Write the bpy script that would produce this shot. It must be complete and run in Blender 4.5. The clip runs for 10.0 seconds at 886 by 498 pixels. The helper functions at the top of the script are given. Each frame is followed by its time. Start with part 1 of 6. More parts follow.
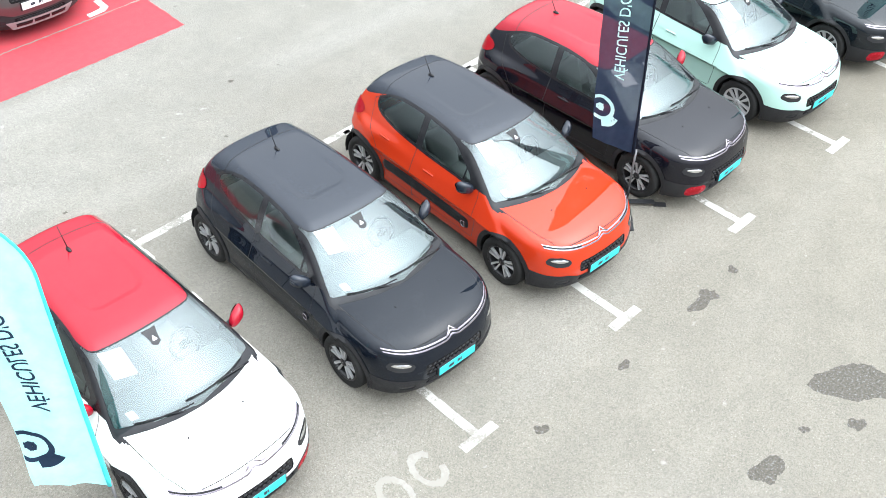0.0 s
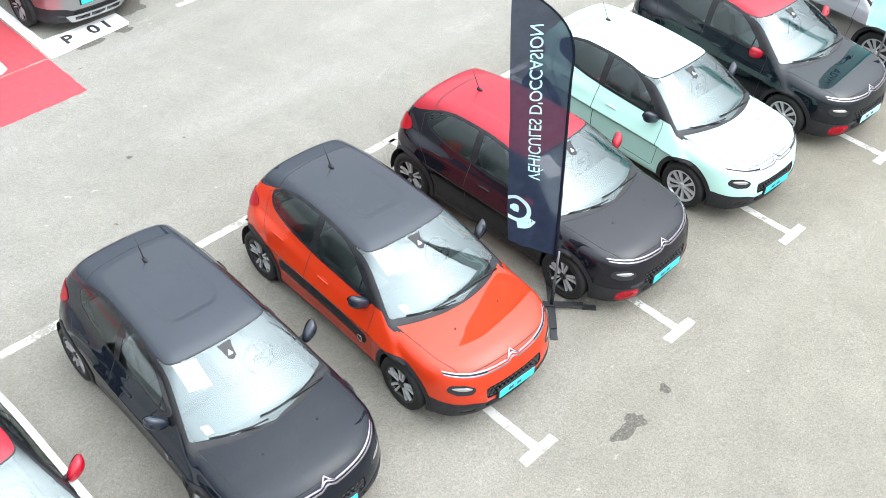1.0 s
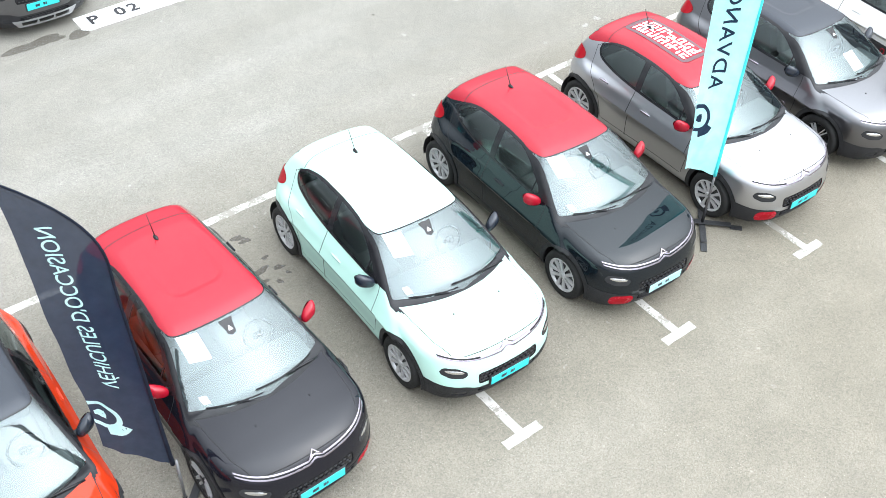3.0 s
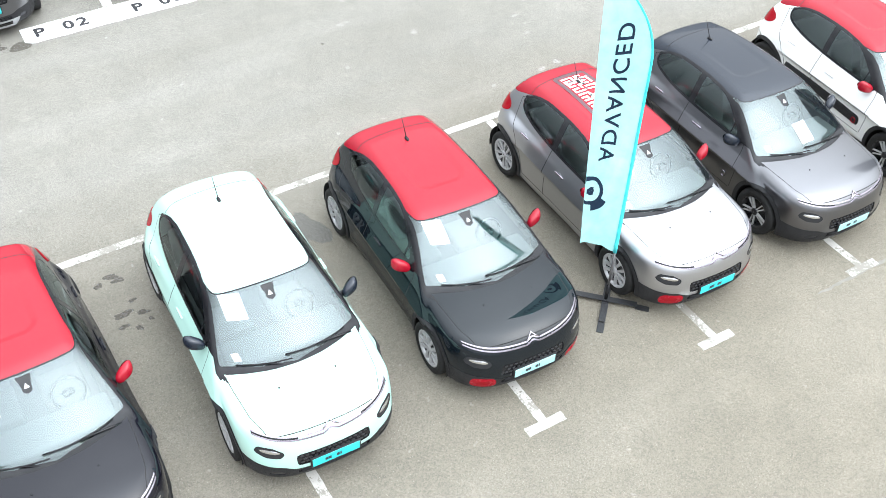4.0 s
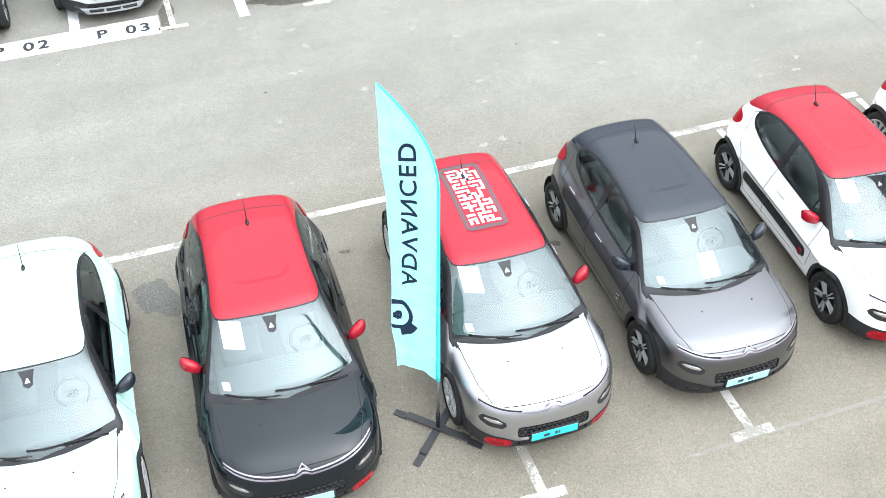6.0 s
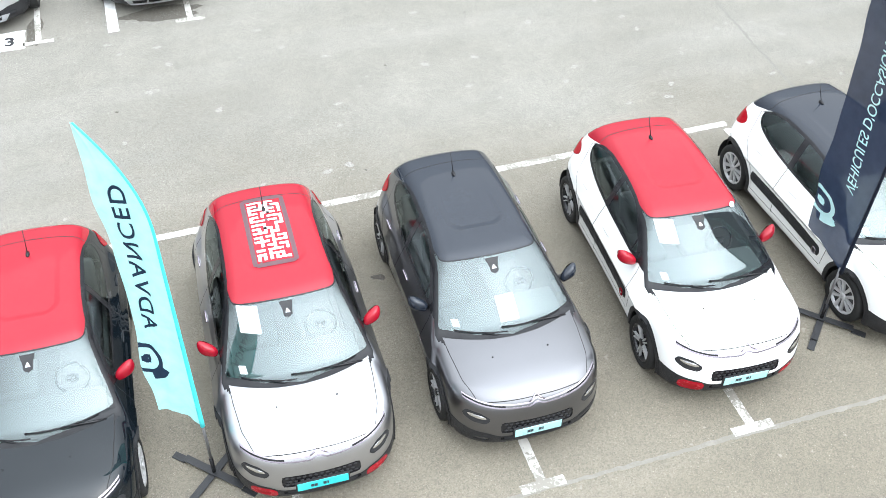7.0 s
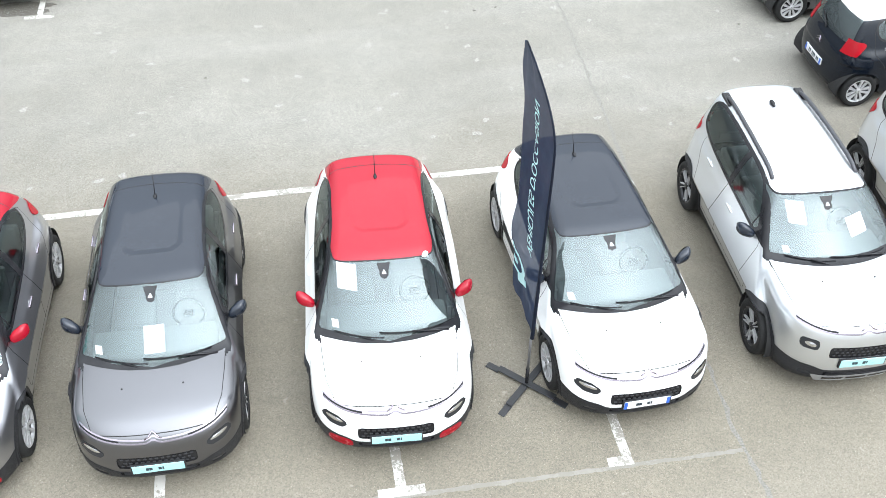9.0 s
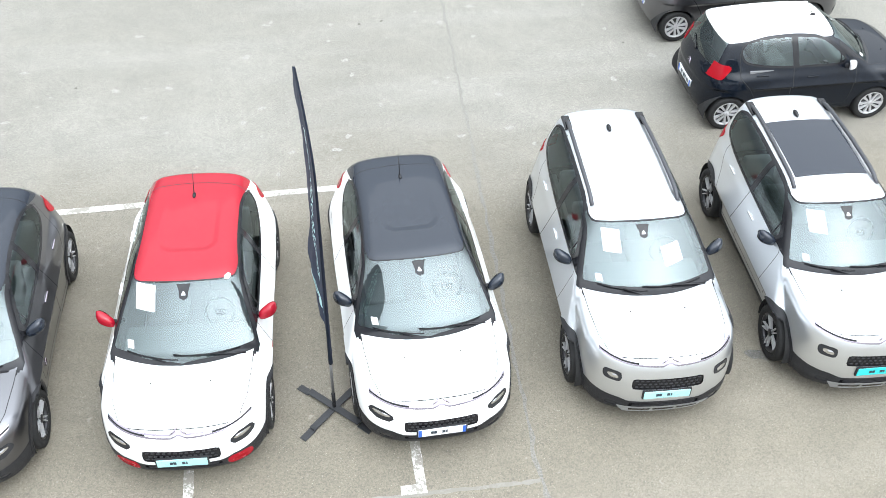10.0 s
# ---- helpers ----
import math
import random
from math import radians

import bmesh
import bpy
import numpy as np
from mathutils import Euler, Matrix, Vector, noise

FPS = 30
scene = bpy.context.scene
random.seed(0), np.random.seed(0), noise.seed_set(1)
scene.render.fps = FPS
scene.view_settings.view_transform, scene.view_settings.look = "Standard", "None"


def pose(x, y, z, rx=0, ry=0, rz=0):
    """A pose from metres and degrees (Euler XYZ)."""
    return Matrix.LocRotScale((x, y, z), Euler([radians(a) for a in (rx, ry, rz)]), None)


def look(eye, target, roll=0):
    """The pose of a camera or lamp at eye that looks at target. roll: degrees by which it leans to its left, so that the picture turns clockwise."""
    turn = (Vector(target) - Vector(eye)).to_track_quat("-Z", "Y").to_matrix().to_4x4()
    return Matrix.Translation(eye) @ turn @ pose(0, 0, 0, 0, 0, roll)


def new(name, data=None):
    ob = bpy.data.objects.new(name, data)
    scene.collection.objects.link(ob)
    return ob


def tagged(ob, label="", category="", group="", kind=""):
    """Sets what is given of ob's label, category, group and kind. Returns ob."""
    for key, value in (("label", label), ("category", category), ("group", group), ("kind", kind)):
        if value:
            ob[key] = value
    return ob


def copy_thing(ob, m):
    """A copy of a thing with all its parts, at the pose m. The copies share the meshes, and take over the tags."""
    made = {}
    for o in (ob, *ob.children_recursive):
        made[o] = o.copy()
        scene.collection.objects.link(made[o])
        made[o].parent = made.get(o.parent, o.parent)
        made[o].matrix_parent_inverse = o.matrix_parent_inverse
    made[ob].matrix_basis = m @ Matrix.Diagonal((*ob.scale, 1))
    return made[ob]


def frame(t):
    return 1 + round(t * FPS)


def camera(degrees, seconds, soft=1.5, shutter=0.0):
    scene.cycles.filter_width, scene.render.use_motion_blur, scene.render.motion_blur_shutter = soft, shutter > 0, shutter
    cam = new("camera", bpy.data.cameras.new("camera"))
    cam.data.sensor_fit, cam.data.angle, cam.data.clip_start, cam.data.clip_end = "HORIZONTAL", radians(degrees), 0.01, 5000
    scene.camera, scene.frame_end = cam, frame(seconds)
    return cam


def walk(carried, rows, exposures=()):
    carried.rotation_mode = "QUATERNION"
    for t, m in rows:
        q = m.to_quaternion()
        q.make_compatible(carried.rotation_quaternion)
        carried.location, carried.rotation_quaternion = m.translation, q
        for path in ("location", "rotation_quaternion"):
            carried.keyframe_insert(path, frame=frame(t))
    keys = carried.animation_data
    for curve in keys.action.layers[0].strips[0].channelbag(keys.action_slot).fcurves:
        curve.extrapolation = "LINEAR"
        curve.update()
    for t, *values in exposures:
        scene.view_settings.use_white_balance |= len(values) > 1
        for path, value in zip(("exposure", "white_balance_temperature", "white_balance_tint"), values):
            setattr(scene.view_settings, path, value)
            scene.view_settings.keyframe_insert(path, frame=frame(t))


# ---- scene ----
cam = camera(46.9, 10.0, soft=0.75)
PATH = [
    (0, (-12.323, -4.116, 8.704), (-11.256, -3.105, 7.347), 2.5),
    (0.5, (-11.284, -3.799, 8.719), (-10.218, -2.784, 7.365), 2.5),
    (1, (-10.175, -3.634, 8.756), (-9.113, -2.616, 7.401), 2.5),
    (1.5, (-8.87, -3.703, 8.808), (-7.822, -2.671, 7.453), 2.6),
    (2, (-7.548, -3.883, 8.866), (-6.54, -2.815, 7.509), 2.8),
    (2.5, (-6.173, -4.168, 8.934), (-5.186, -3.081, 7.575), 2.7),
    (3, (-4.794, -4.521, 9.009), (-3.859, -3.398, 7.644), 2.5),
    (3.2, (-4.229, -4.652, 9.021), (-3.321, -3.509, 7.654), 2.5),
    (4.3, (-1.164, -5.219, 9.112), (-0.449, -3.952, 7.739), 1.9),
    (4.5, (-0.688, -5.241, 9.141), (-0.023, -3.95, 7.767), 1.9),
    (5, (0.24, -5.244, 9.209), (0.811, -3.911, 7.832), 1.8),
    (5.2, (0.589, -5.227, 9.217), (1.133, -3.883, 7.84), 1.7),
    (6.3, (2.977, -5.242, 9.211), (3.454, -3.87, 7.836), 0.2),
    (6.5, (3.495, -5.301, 9.206), (3.977, -3.93, 7.832), 0.4),
    (7, (4.829, -5.453, 9.185), (5.279, -4.068, 7.814), 0.5),
    (7.5, (6.137, -5.665, 9.197), (6.521, -4.26, 7.826), 0.5),
    (8, (7.319, -5.814, 9.21), (7.669, -4.399, 7.84), 0.4),
    (8.5, (8.441, -5.965, 9.183), (8.758, -4.539, 7.817), 0.6),
    (9, (9.538, -6.022, 9.175), (9.803, -4.583, 7.812), 0.7),
    (9.5, (10.693, -6.062, 9.223), (10.926, -4.618, 7.859), 0.9),
    (10, (11.851, -6.151, 9.339), (12.093, -4.708, 7.975), 1.2),
]
walk(cam, [(t, look(eye, target, roll)) for t, eye, target, roll in PATH], [(0, 1.40), (2.5, 1.36), (5, 1.27), (10, 1.25)])

# ---------------------------------------------------------------- world and light
SUN_DIR = (0.35, -0.45, 0.82)
world = bpy.data.worlds.new("overcast_sky")
scene.world = world
world.use_nodes = True
wn, wl = world.node_tree.nodes, world.node_tree.links
sky = wn.new("ShaderNodeTexSky")
sky.sky_type, sky.sun_disc = "NISHITA", False
sky.sun_elevation, sky.sun_rotation = radians(52), radians(142)
sky.dust_density, sky.air_density, sky.ozone_density = 6.0, 1.0, 1.0
grey = wn.new("ShaderNodeHueSaturation")
grey.inputs["Saturation"].default_value = 0.10
cloud = wn.new("ShaderNodeTexNoise")
cloud.inputs["Scale"].default_value, cloud.inputs["Detail"].default_value = 2.2, 5.0
cloudmap = wn.new("ShaderNodeMapRange")
cloudmap.inputs["To Min"].default_value, cloudmap.inputs["To Max"].default_value = 0.9, 1.1
clouds = wn.new("ShaderNodeMix")
clouds.data_type, clouds.blend_type = "RGBA", "MULTIPLY"
clouds.inputs["Factor"].default_value = 1.0
wl.new(sky.outputs[0], grey.inputs["Color"])
wl.new(cloud.outputs["Fac"], cloudmap.inputs["Value"])
wl.new(grey.outputs[0], clouds.inputs[6])
wl.new(cloudmap.outputs[0], clouds.inputs[7])
cover = wn.new("ShaderNodeMix")
cover.data_type = "RGBA"
cover.inputs["Factor"].default_value = 0.85
cover.inputs[7].default_value = (8.5, 9.4, 10.3, 1)
wl.new(clouds.outputs[2], cover.inputs[6])
# an overcast sky is about three times as bright overhead as at the horizon
wtc, wsep, wmap, dim = wn.new("ShaderNodeTexCoord"), wn.new("ShaderNodeSeparateXYZ"), wn.new("ShaderNodeMapRange"), wn.new("ShaderNodeMix")
wmap.inputs["From Min"].default_value, wmap.inputs["From Max"].default_value = 0.0, 1.0
wmap.inputs["To Min"].default_value, wmap.inputs["To Max"].default_value = 0.20, 1.45
dim.data_type, dim.blend_type = "RGBA", "MULTIPLY"
dim.inputs["Factor"].default_value = 1.0
wl.new(wtc.outputs["Generated"], wsep.inputs[0])
wl.new(wsep.outputs["Z"], wmap.inputs["Value"])
wl.new(cover.outputs[2], dim.inputs[6])
wl.new(wmap.outputs[0], dim.inputs[7])
# the cloud is thinner and brighter round the hidden sun
glow, toward, round_sun = wn.new("ShaderNodeMix"), wn.new("ShaderNodeVectorMath"), wn.new("ShaderNodeMapRange")
toward.operation = "DOT_PRODUCT"
toward.inputs[1].default_value = Vector(SUN_DIR).normalized()
round_sun.interpolation_type = "SMOOTHSTEP"
round_sun.inputs["From Min"].default_value, round_sun.inputs["From Max"].default_value = 0.45, 1.0
round_sun.inputs["To Min"].default_value, round_sun.inputs["To Max"].default_value = 0.92, 1.85
glow.data_type, glow.blend_type = "RGBA", "MULTIPLY"
glow.inputs["Factor"].default_value = 1.0
wl.new(wtc.outputs["Generated"], toward.inputs[0])
wl.new(toward.outputs["Value"], round_sun.inputs["Value"])
wl.new(dim.outputs[2], glow.inputs[6])
wl.new(round_sun.outputs[0], glow.inputs[7])
wl.new(glow.outputs[2], wn["Background"].inputs["Color"])
wn["Background"].inputs["Strength"].default_value = 0.106
sun = new("sun", bpy.data.lights.new("sun", "SUN"))
sun.data.energy, sun.data.angle, sun.data.color = 0.6, radians(170), (1.0, 0.99, 0.98)
sun.matrix_world = look(SUN_DIR, (0, 0, 0))

# ---------------------------------------------------------------- materials


def nodes_of(name):
    m = bpy.data.materials.new(name)
    m.use_nodes = True
    return m, m.node_tree.nodes, m.node_tree.links, m.node_tree.nodes["Principled BSDF"]


def noise_node(n, l, scale, detail=4.0, rough=0.6, coord="Object"):
    tc, t = n.new("ShaderNodeTexCoord"), n.new("ShaderNodeTexNoise")
    t.inputs["Scale"].default_value, t.inputs["Detail"].default_value, t.inputs["Roughness"].default_value = scale, detail, rough
    l.new(tc.outputs[coord], t.inputs["Vector"])
    return t.outputs["Fac"]


def ramp(n, l, src, stops):
    r = n.new("ShaderNodeValToRGB")
    while len(r.color_ramp.elements) < len(stops):
        r.color_ramp.elements.new(0.5)
    for e, (p, c) in zip(r.color_ramp.elements, stops):
        e.position = p
        e.color = (c, c, c, 1) if isinstance(c, (int, float)) else (*c, 1)
    l.new(src, r.inputs["Fac"])
    return r.outputs["Color"]


def mixed(n, l, fac, a, b, mode="MIX"):
    m = n.new("ShaderNodeMix")
    m.data_type, m.blend_type = "RGBA", mode
    for socket, v in ((m.inputs["Factor"], fac), (m.inputs[6], a), (m.inputs[7], b)):
        if isinstance(v, (int, float)):
            socket.default_value = v
        elif isinstance(v, tuple):
            socket.default_value = (*v, 1)
        else:
            l.new(v, socket)
    return m.outputs[2]


def bumped(n, l, b, height, strength, distance):
    bp = n.new("ShaderNodeBump")
    bp.inputs["Strength"].default_value, bp.inputs["Distance"].default_value = strength, distance
    l.new(height, bp.inputs["Height"])
    l.new(bp.outputs[0], b.inputs["Normal"])


def plain(name, color, rough=0.5, metal=0.0, grain=0.0, scale=60.0, spec=0.5):
    """A surface of one colour with light soiling and fine grain."""
    m, n, l, b = nodes_of(name)
    soil = noise_node(n, l, 5.0)
    l.new(mixed(n, l, ramp(n, l, soil, ((0.35, 0.0), (0.75, 1.0))), color, tuple(c * 0.82 + 0.012 for c in color)), b.inputs["Base Color"])
    l.new(ramp(n, l, noise_node(n, l, 14.0), ((0.3, max(rough - 0.08, 0.02)), (0.7, min(rough + 0.08, 1.0)))), b.inputs["Roughness"])
    b.inputs["Metallic"].default_value = metal
    b.inputs["Specular IOR Level"].default_value = spec
    if grain:
        bumped(n, l, b, noise_node(n, l, scale, 3.0), grain, 0.01)
    return m


def paint(name, color, metal=0.0, rough=0.35, coat=1.47):
    """Car paint: base colour with flakes, under clear coat with a film of dust."""
    m, n, l, b = nodes_of(name)
    dust = noise_node(n, l, 3.0, 6.0)
    flake = noise_node(n, l, 900.0, 1.0)
    base = mixed(n, l, ramp(n, l, flake, ((0.3, 0.0), (0.7, 0.16 if metal else 0.04))), color, tuple(min(c * 1.5 + 0.05, 0.9) for c in color))
    base = mixed(n, l, ramp(n, l, dust, ((0.45, 0.0), (0.8, 0.007))), base, (0.42, 0.41, 0.40))
    l.new(base, b.inputs["Base Color"])
    b.inputs["Metallic"].default_value, b.inputs["Roughness"].default_value = metal, rough
    b.inputs["Coat Weight"].default_value = 1.0
    l.new(ramp(n, l, dust, ((0.4, 0.015), (0.85, 0.09))), b.inputs["Coat Roughness"])
    b.inputs["Coat IOR"].default_value = coat
    b.inputs["Specular IOR Level"].default_value = 0.5 if metal else 0.0
    return m


def glazing(name, tint, ior=1.9, clear=0.5):
    """Thin car glass: a tinted see-through sheet under a mirror-like skin."""
    m, n, l, b = nodes_of(name)
    n.remove(b)
    out = n["Material Output"]
    see, gloss, mix, fr = (n.new("ShaderNodeBsdf" + k) if k in ("Transparent", "Glossy") else n.new("Shader" + k) for k in ("Transparent", "Glossy", "NodeMixShader", "NodeFresnel"))
    see.inputs["Color"].default_value = (*[c * clear for c in tint], 1)
    gloss.inputs["Roughness"].default_value = 0.02
    gloss.inputs["Color"].default_value = (0.86, 0.97, 0.98, 1)
    fr.inputs["IOR"].default_value = ior
    l.new(fr.outputs[0], mix.inputs["Fac"])
    l.new(see.outputs[0], mix.inputs[1])
    l.new(gloss.outputs[0], mix.inputs[2])
    l.new(mix.outputs[0], out.inputs["Surface"])
    return m


def asphalt_material():
    m, n, l, b = nodes_of("asphalt")
    big = noise_node(n, l, 0.22, 6.0, 0.62)
    mid = noise_node(n, l, 1.7, 8.0, 0.7)
    fine = noise_node(n, l, 150.0, 3.0, 0.7)
    tc = n.new("ShaderNodeTexCoord")
    stretch = n.new("ShaderNodeMapping")
    stretch.inputs["Scale"].default_value = (0.16, 0.8, 1.0)
    lanes = n.new("ShaderNodeTexNoise")
    lanes.inputs["Scale"].default_value, lanes.inputs["Detail"].default_value = 1.2, 7.0
    l.new(tc.outputs["Object"], stretch.inputs["Vector"])
    l.new(stretch.outputs[0], lanes.inputs["Vector"])
    vor = n.new("ShaderNodeTexVoronoi")
    vor.inputs["Scale"].default_value = 75.0
    l.new(tc.outputs["Object"], vor.inputs["Vector"])
    col = ramp(n, l, big, ((0.30, (0.212, 0.199, 0.170)), (0.50, (0.254, 0.240, 0.208)), (0.72, (0.296, 0.281, 0.248))))
    col = mixed(n, l, ramp(n, l, mid, ((0.35, 0.55), (0.65, 0.0))), col, (0.190, 0.182, 0.160))
    col = mixed(n, l, ramp(n, l, lanes.outputs["Fac"], ((0.48, 0.0), (0.70, 0.5))), col, (0.308, 0.295, 0.267))
    col = mixed(n, l, ramp(n, l, fine, ((0.38, 0.62), (0.55, 0.0))), col, (0.11, 0.105, 0.093))
    chips = n.new("ShaderNodeSeparateColor")
    l.new(vor.outputs["Color"], chips.inputs[0])
    col = mixed(n, l, 1.0, col, ramp(n, l, chips.outputs[0], ((0.0, 0.75), (0.45, 0.98), (0.8, 1.05), (1.0, 1.19))), "MULTIPLY")
    stone = n.new("ShaderNodeTexVoronoi")
    stone.inputs["Scale"].default_value = 30.0
    l.new(tc.outputs["Object"], stone.inputs["Vector"])
    col = mixed(n, l, ramp(n, l, stone.outputs["Distance"], ((0.07, 0.7), (0.13, 0.0))), col, (0.54, 0.52, 0.47))
    blotch = noise_node(n, l, 6.5, 2.0)
    col = mixed(n, l, ramp(n, l, blotch, ((0.70, 0.0), (0.76, 0.35))), col, (0.46, 0.45, 0.43))
    # grime where cars stand, browner towards the far end of the row
    where = n.new("ShaderNodeSeparateXYZ")
    l.new(tc.outputs["Object"], where.inputs[0])
    wander = n.new("ShaderNodeMath")
    wander.operation = "MULTIPLY_ADD"
    l.new(big, wander.inputs[0])
    wander.inputs[1].default_value = 3.0
    l.new(where.outputs["Y"], wander.inputs[2])
    along, across, both = n.new("ShaderNodeMapRange"), n.new("ShaderNodeMapRange"), n.new("ShaderNodeMath")
    for node, a, z0, z1, src in ((along, -6.0, 6.0, 1.0, where.outputs["X"]), (across, 8.2, 5.6, 1.0, wander.outputs[0])):
        node.inputs["From Min"].default_value, node.inputs["From Max"].default_value = a, z0
        node.inputs["To Min"].default_value, node.inputs["To Max"].default_value = 0.0, z1
        l.new(src, node.inputs["Value"])
    along.inputs["To Min"].default_value = 0.42
    both.operation = "MULTIPLY"
    l.new(along.outputs[0], both.inputs[0])
    l.new(across.outputs[0], both.inputs[1])
    col = mixed(n, l, both.outputs[0], col, (0.87, 0.823, 0.742), "MULTIPLY")
    l.new(col, b.inputs["Base Color"])
    b.inputs["Roughness"].default_value = 0.86
    b.inputs["Specular IOR Level"].default_value = 0.35
    bumped(n, l, b, vor.outputs["Distance"], 0.5, 0.012)
    return m


def line_paint(name, color, wear=0.5, bare=(0.235, 0.222, 0.192)):
    """Road paint through which the worn asphalt shows; the wear opens holes in the coat."""
    m, n, l, b = nodes_of(name)
    edge = noise_node(n, l, 26.0, 7.0, 0.8)
    wide = noise_node(n, l, 2.4, 4.0)
    both = n.new("ShaderNodeMath")
    both.operation = "ADD"
    l.new(edge, both.inputs[0])
    l.new(wide, both.inputs[1])
    gone = n.new("ShaderNodeMath")
    gone.operation = "GREATER_THAN"
    gone.inputs[1].default_value = 1.45 - wear * 0.5
    l.new(both.outputs[0], gone.inputs[0])
    tone = mixed(n, l, ramp(n, l, noise_node(n, l, 8.0), ((0.4, 0.0), (0.75, 0.6))), color, tuple(c * 0.62 + 0.03 for c in color))
    l.new(mixed(n, l, gone.outputs[0], tone, bare), b.inputs["Base Color"])
    b.inputs["Roughness"].default_value = 0.75
    bumped(n, l, b, noise_node(n, l, 70.0), 0.4, 0.006)
    return m


def stain_material(name, color, rough):
    """A damp or oily patch with a ragged rim, soaked into the asphalt."""
    m, n, l, b = nodes_of(name)
    l.new(mixed(n, l, ramp(n, l, noise_node(n, l, 40.0, 4.0, 0.75), ((0.35, 1.0), (0.6, 0.0))), color, tuple(c * 0.45 for c in color)), b.inputs["Base Color"])
    base = b.inputs["Base Color"].links[0].from_socket
    # dry stones stand out of the wet
    dry = noise_node(n, l, 34.0, 5.0, 0.8)
    l.new(mixed(n, l, ramp(n, l, dry, ((0.54, 0.0), (0.62, 0.85))), base, tuple(0.35 * c + 0.165 for c in color)), b.inputs["Base Color"])
    b.inputs["Roughness"].default_value = rough
    bumped(n, l, b, noise_node(n, l, 45.0), 0.5, 0.01)
    return m


def cloth(name, color, light):
    """Thin printed flag cloth that lets some daylight through."""
    m, n, l, b = nodes_of(name)
    out = n["Material Output"]
    weave = noise_node(n, l, 7.0, 5.0)
    c = mixed(n, l, ramp(n, l, weave, ((0.35, 0.0), (0.7, 1.0))), color, tuple(min(v * 1.25 + 0.004, 0.95) for v in color))
    l.new(c, b.inputs["Base Color"])
    b.inputs["Roughness"].default_value = 0.7
    b.inputs["Specular IOR Level"].default_value = 0.25
    tr, mix = n.new("ShaderNodeBsdfTranslucent"), n.new("ShaderNodeMixShader")
    l.new(c, tr.inputs["Color"])
    mix.inputs["Fac"].default_value = 0.35
    see, mix2 = n.new("ShaderNodeBsdfTransparent"), n.new("ShaderNodeMixShader")
    mix2.inputs["Fac"].default_value = light
    l.new(b.outputs[0], mix.inputs[1])
    l.new(tr.outputs[0], mix.inputs[2])
    l.new(mix.outputs[0], mix2.inputs[1])
    l.new(see.outputs[0], mix2.inputs[2])
    l.new(mix2.outputs[0], out.inputs["Surface"])
    return m


ASPHALT = asphalt_material()
WHITE_LINE = line_paint("worn_white_line", (0.52, 0.505, 0.47), 0.80)
FRESH_LINE = line_paint("fresh_white_line", (0.82, 0.82, 0.81), 0.12)
RED_LINE = line_paint("red_ground_paint", (0.40, 0.036, 0.048), 0.12, (0.46, 0.16, 0.15))
STENCIL = line_paint("black_stencil", (0.022, 0.022, 0.025), 0.0)
FADED_LINE = line_paint("faded_line", (0.225, 0.213, 0.184), 0.95, (0.190, 0.179, 0.152))
GHOST = line_paint("ghost_line", (0.268, 0.255, 0.225), 1.0, (0.238, 0.225, 0.194))
PALE = stain_material("pale_worn_asphalt", (0.325, 0.310, 0.278), 0.85)
# for damp spots, and for the shade painted under one far car
DARK_ASPHALT = stain_material("dark_asphalt", (0.098, 0.088, 0.070), 0.85)
OIL = stain_material("oily_asphalt", (0.14, 0.133, 0.115), 0.75)
JOINT = stain_material("joint_filler", (0.215, 0.203, 0.178), 0.85)
P_WHITE = paint("white_paint", (0.80, 0.80, 0.79))
P_BLACK = paint("black_paint", (0.004, 0.0065, 0.0115), coat=1.38)
P_PLUM = paint("plum_black_paint", (0.0045, 0.0045, 0.0085), coat=1.45)
P_TEALBLACK = paint("deep_black_paint", (0.003, 0.006, 0.009), coat=1.47)
P_ORANGE = paint("orange_paint", (0.46, 0.031, 0.007), coat=1.48)
P_MINT = paint("mint_paint", (0.43, 0.66, 0.58))
P_STEEL = paint("steel_grey_paint", (0.42, 0.42, 0.44), 0.95, 0.32)
P_DARKGREY = paint("dark_grey_paint", (0.135, 0.134, 0.143), 0.97, 0.30)
P_SILVER = paint("silver_white_paint", (0.65, 0.67, 0.69), 0.88, 0.34)
P_RED = paint("red_paint", (0.315, 0.004, 0.016), coat=1.48)
P_BLACKROOF = paint("gloss_black_roof", (0.013, 0.0175, 0.027), coat=1.54)
PLASTIC = plain("black_plastic", (0.020, 0.020, 0.022), 0.55, grain=0.25, scale=220, spec=0.25)
GLOSSBLACK = plain("gloss_black_trim", (0.010, 0.010, 0.012), 0.16, spec=0.32)
GAP = plain("panel_gap", (0.006, 0.006, 0.006), 0.8)
UNDER = plain("underbody", (0.012, 0.012, 0.012), 0.9)
CHROME = plain("chrome", (0.43, 0.39, 0.44), 0.14, 1.0)
LAMPCHROME = plain("lamp_chrome", (0.82, 0.83, 0.85), 0.12, 1.0)
RUBBER = plain("tyre_rubber", (0.016, 0.016, 0.016), 0.75, grain=0.3, scale=90, spec=0.25)
RIM_DARK = plain("dark_rim", (0.02, 0.02, 0.022), 0.3, 0.3)
RIM_FACE = plain("machined_rim", (0.52, 0.52, 0.53), 0.35, 0.35)
RIM_SILVER = plain("silver_hubcap", (0.50, 0.50, 0.51), 0.38, 0.3)
GLASS = glazing("windscreen_glass", (0.72, 0.83, 0.81), 2.06, 0.97)
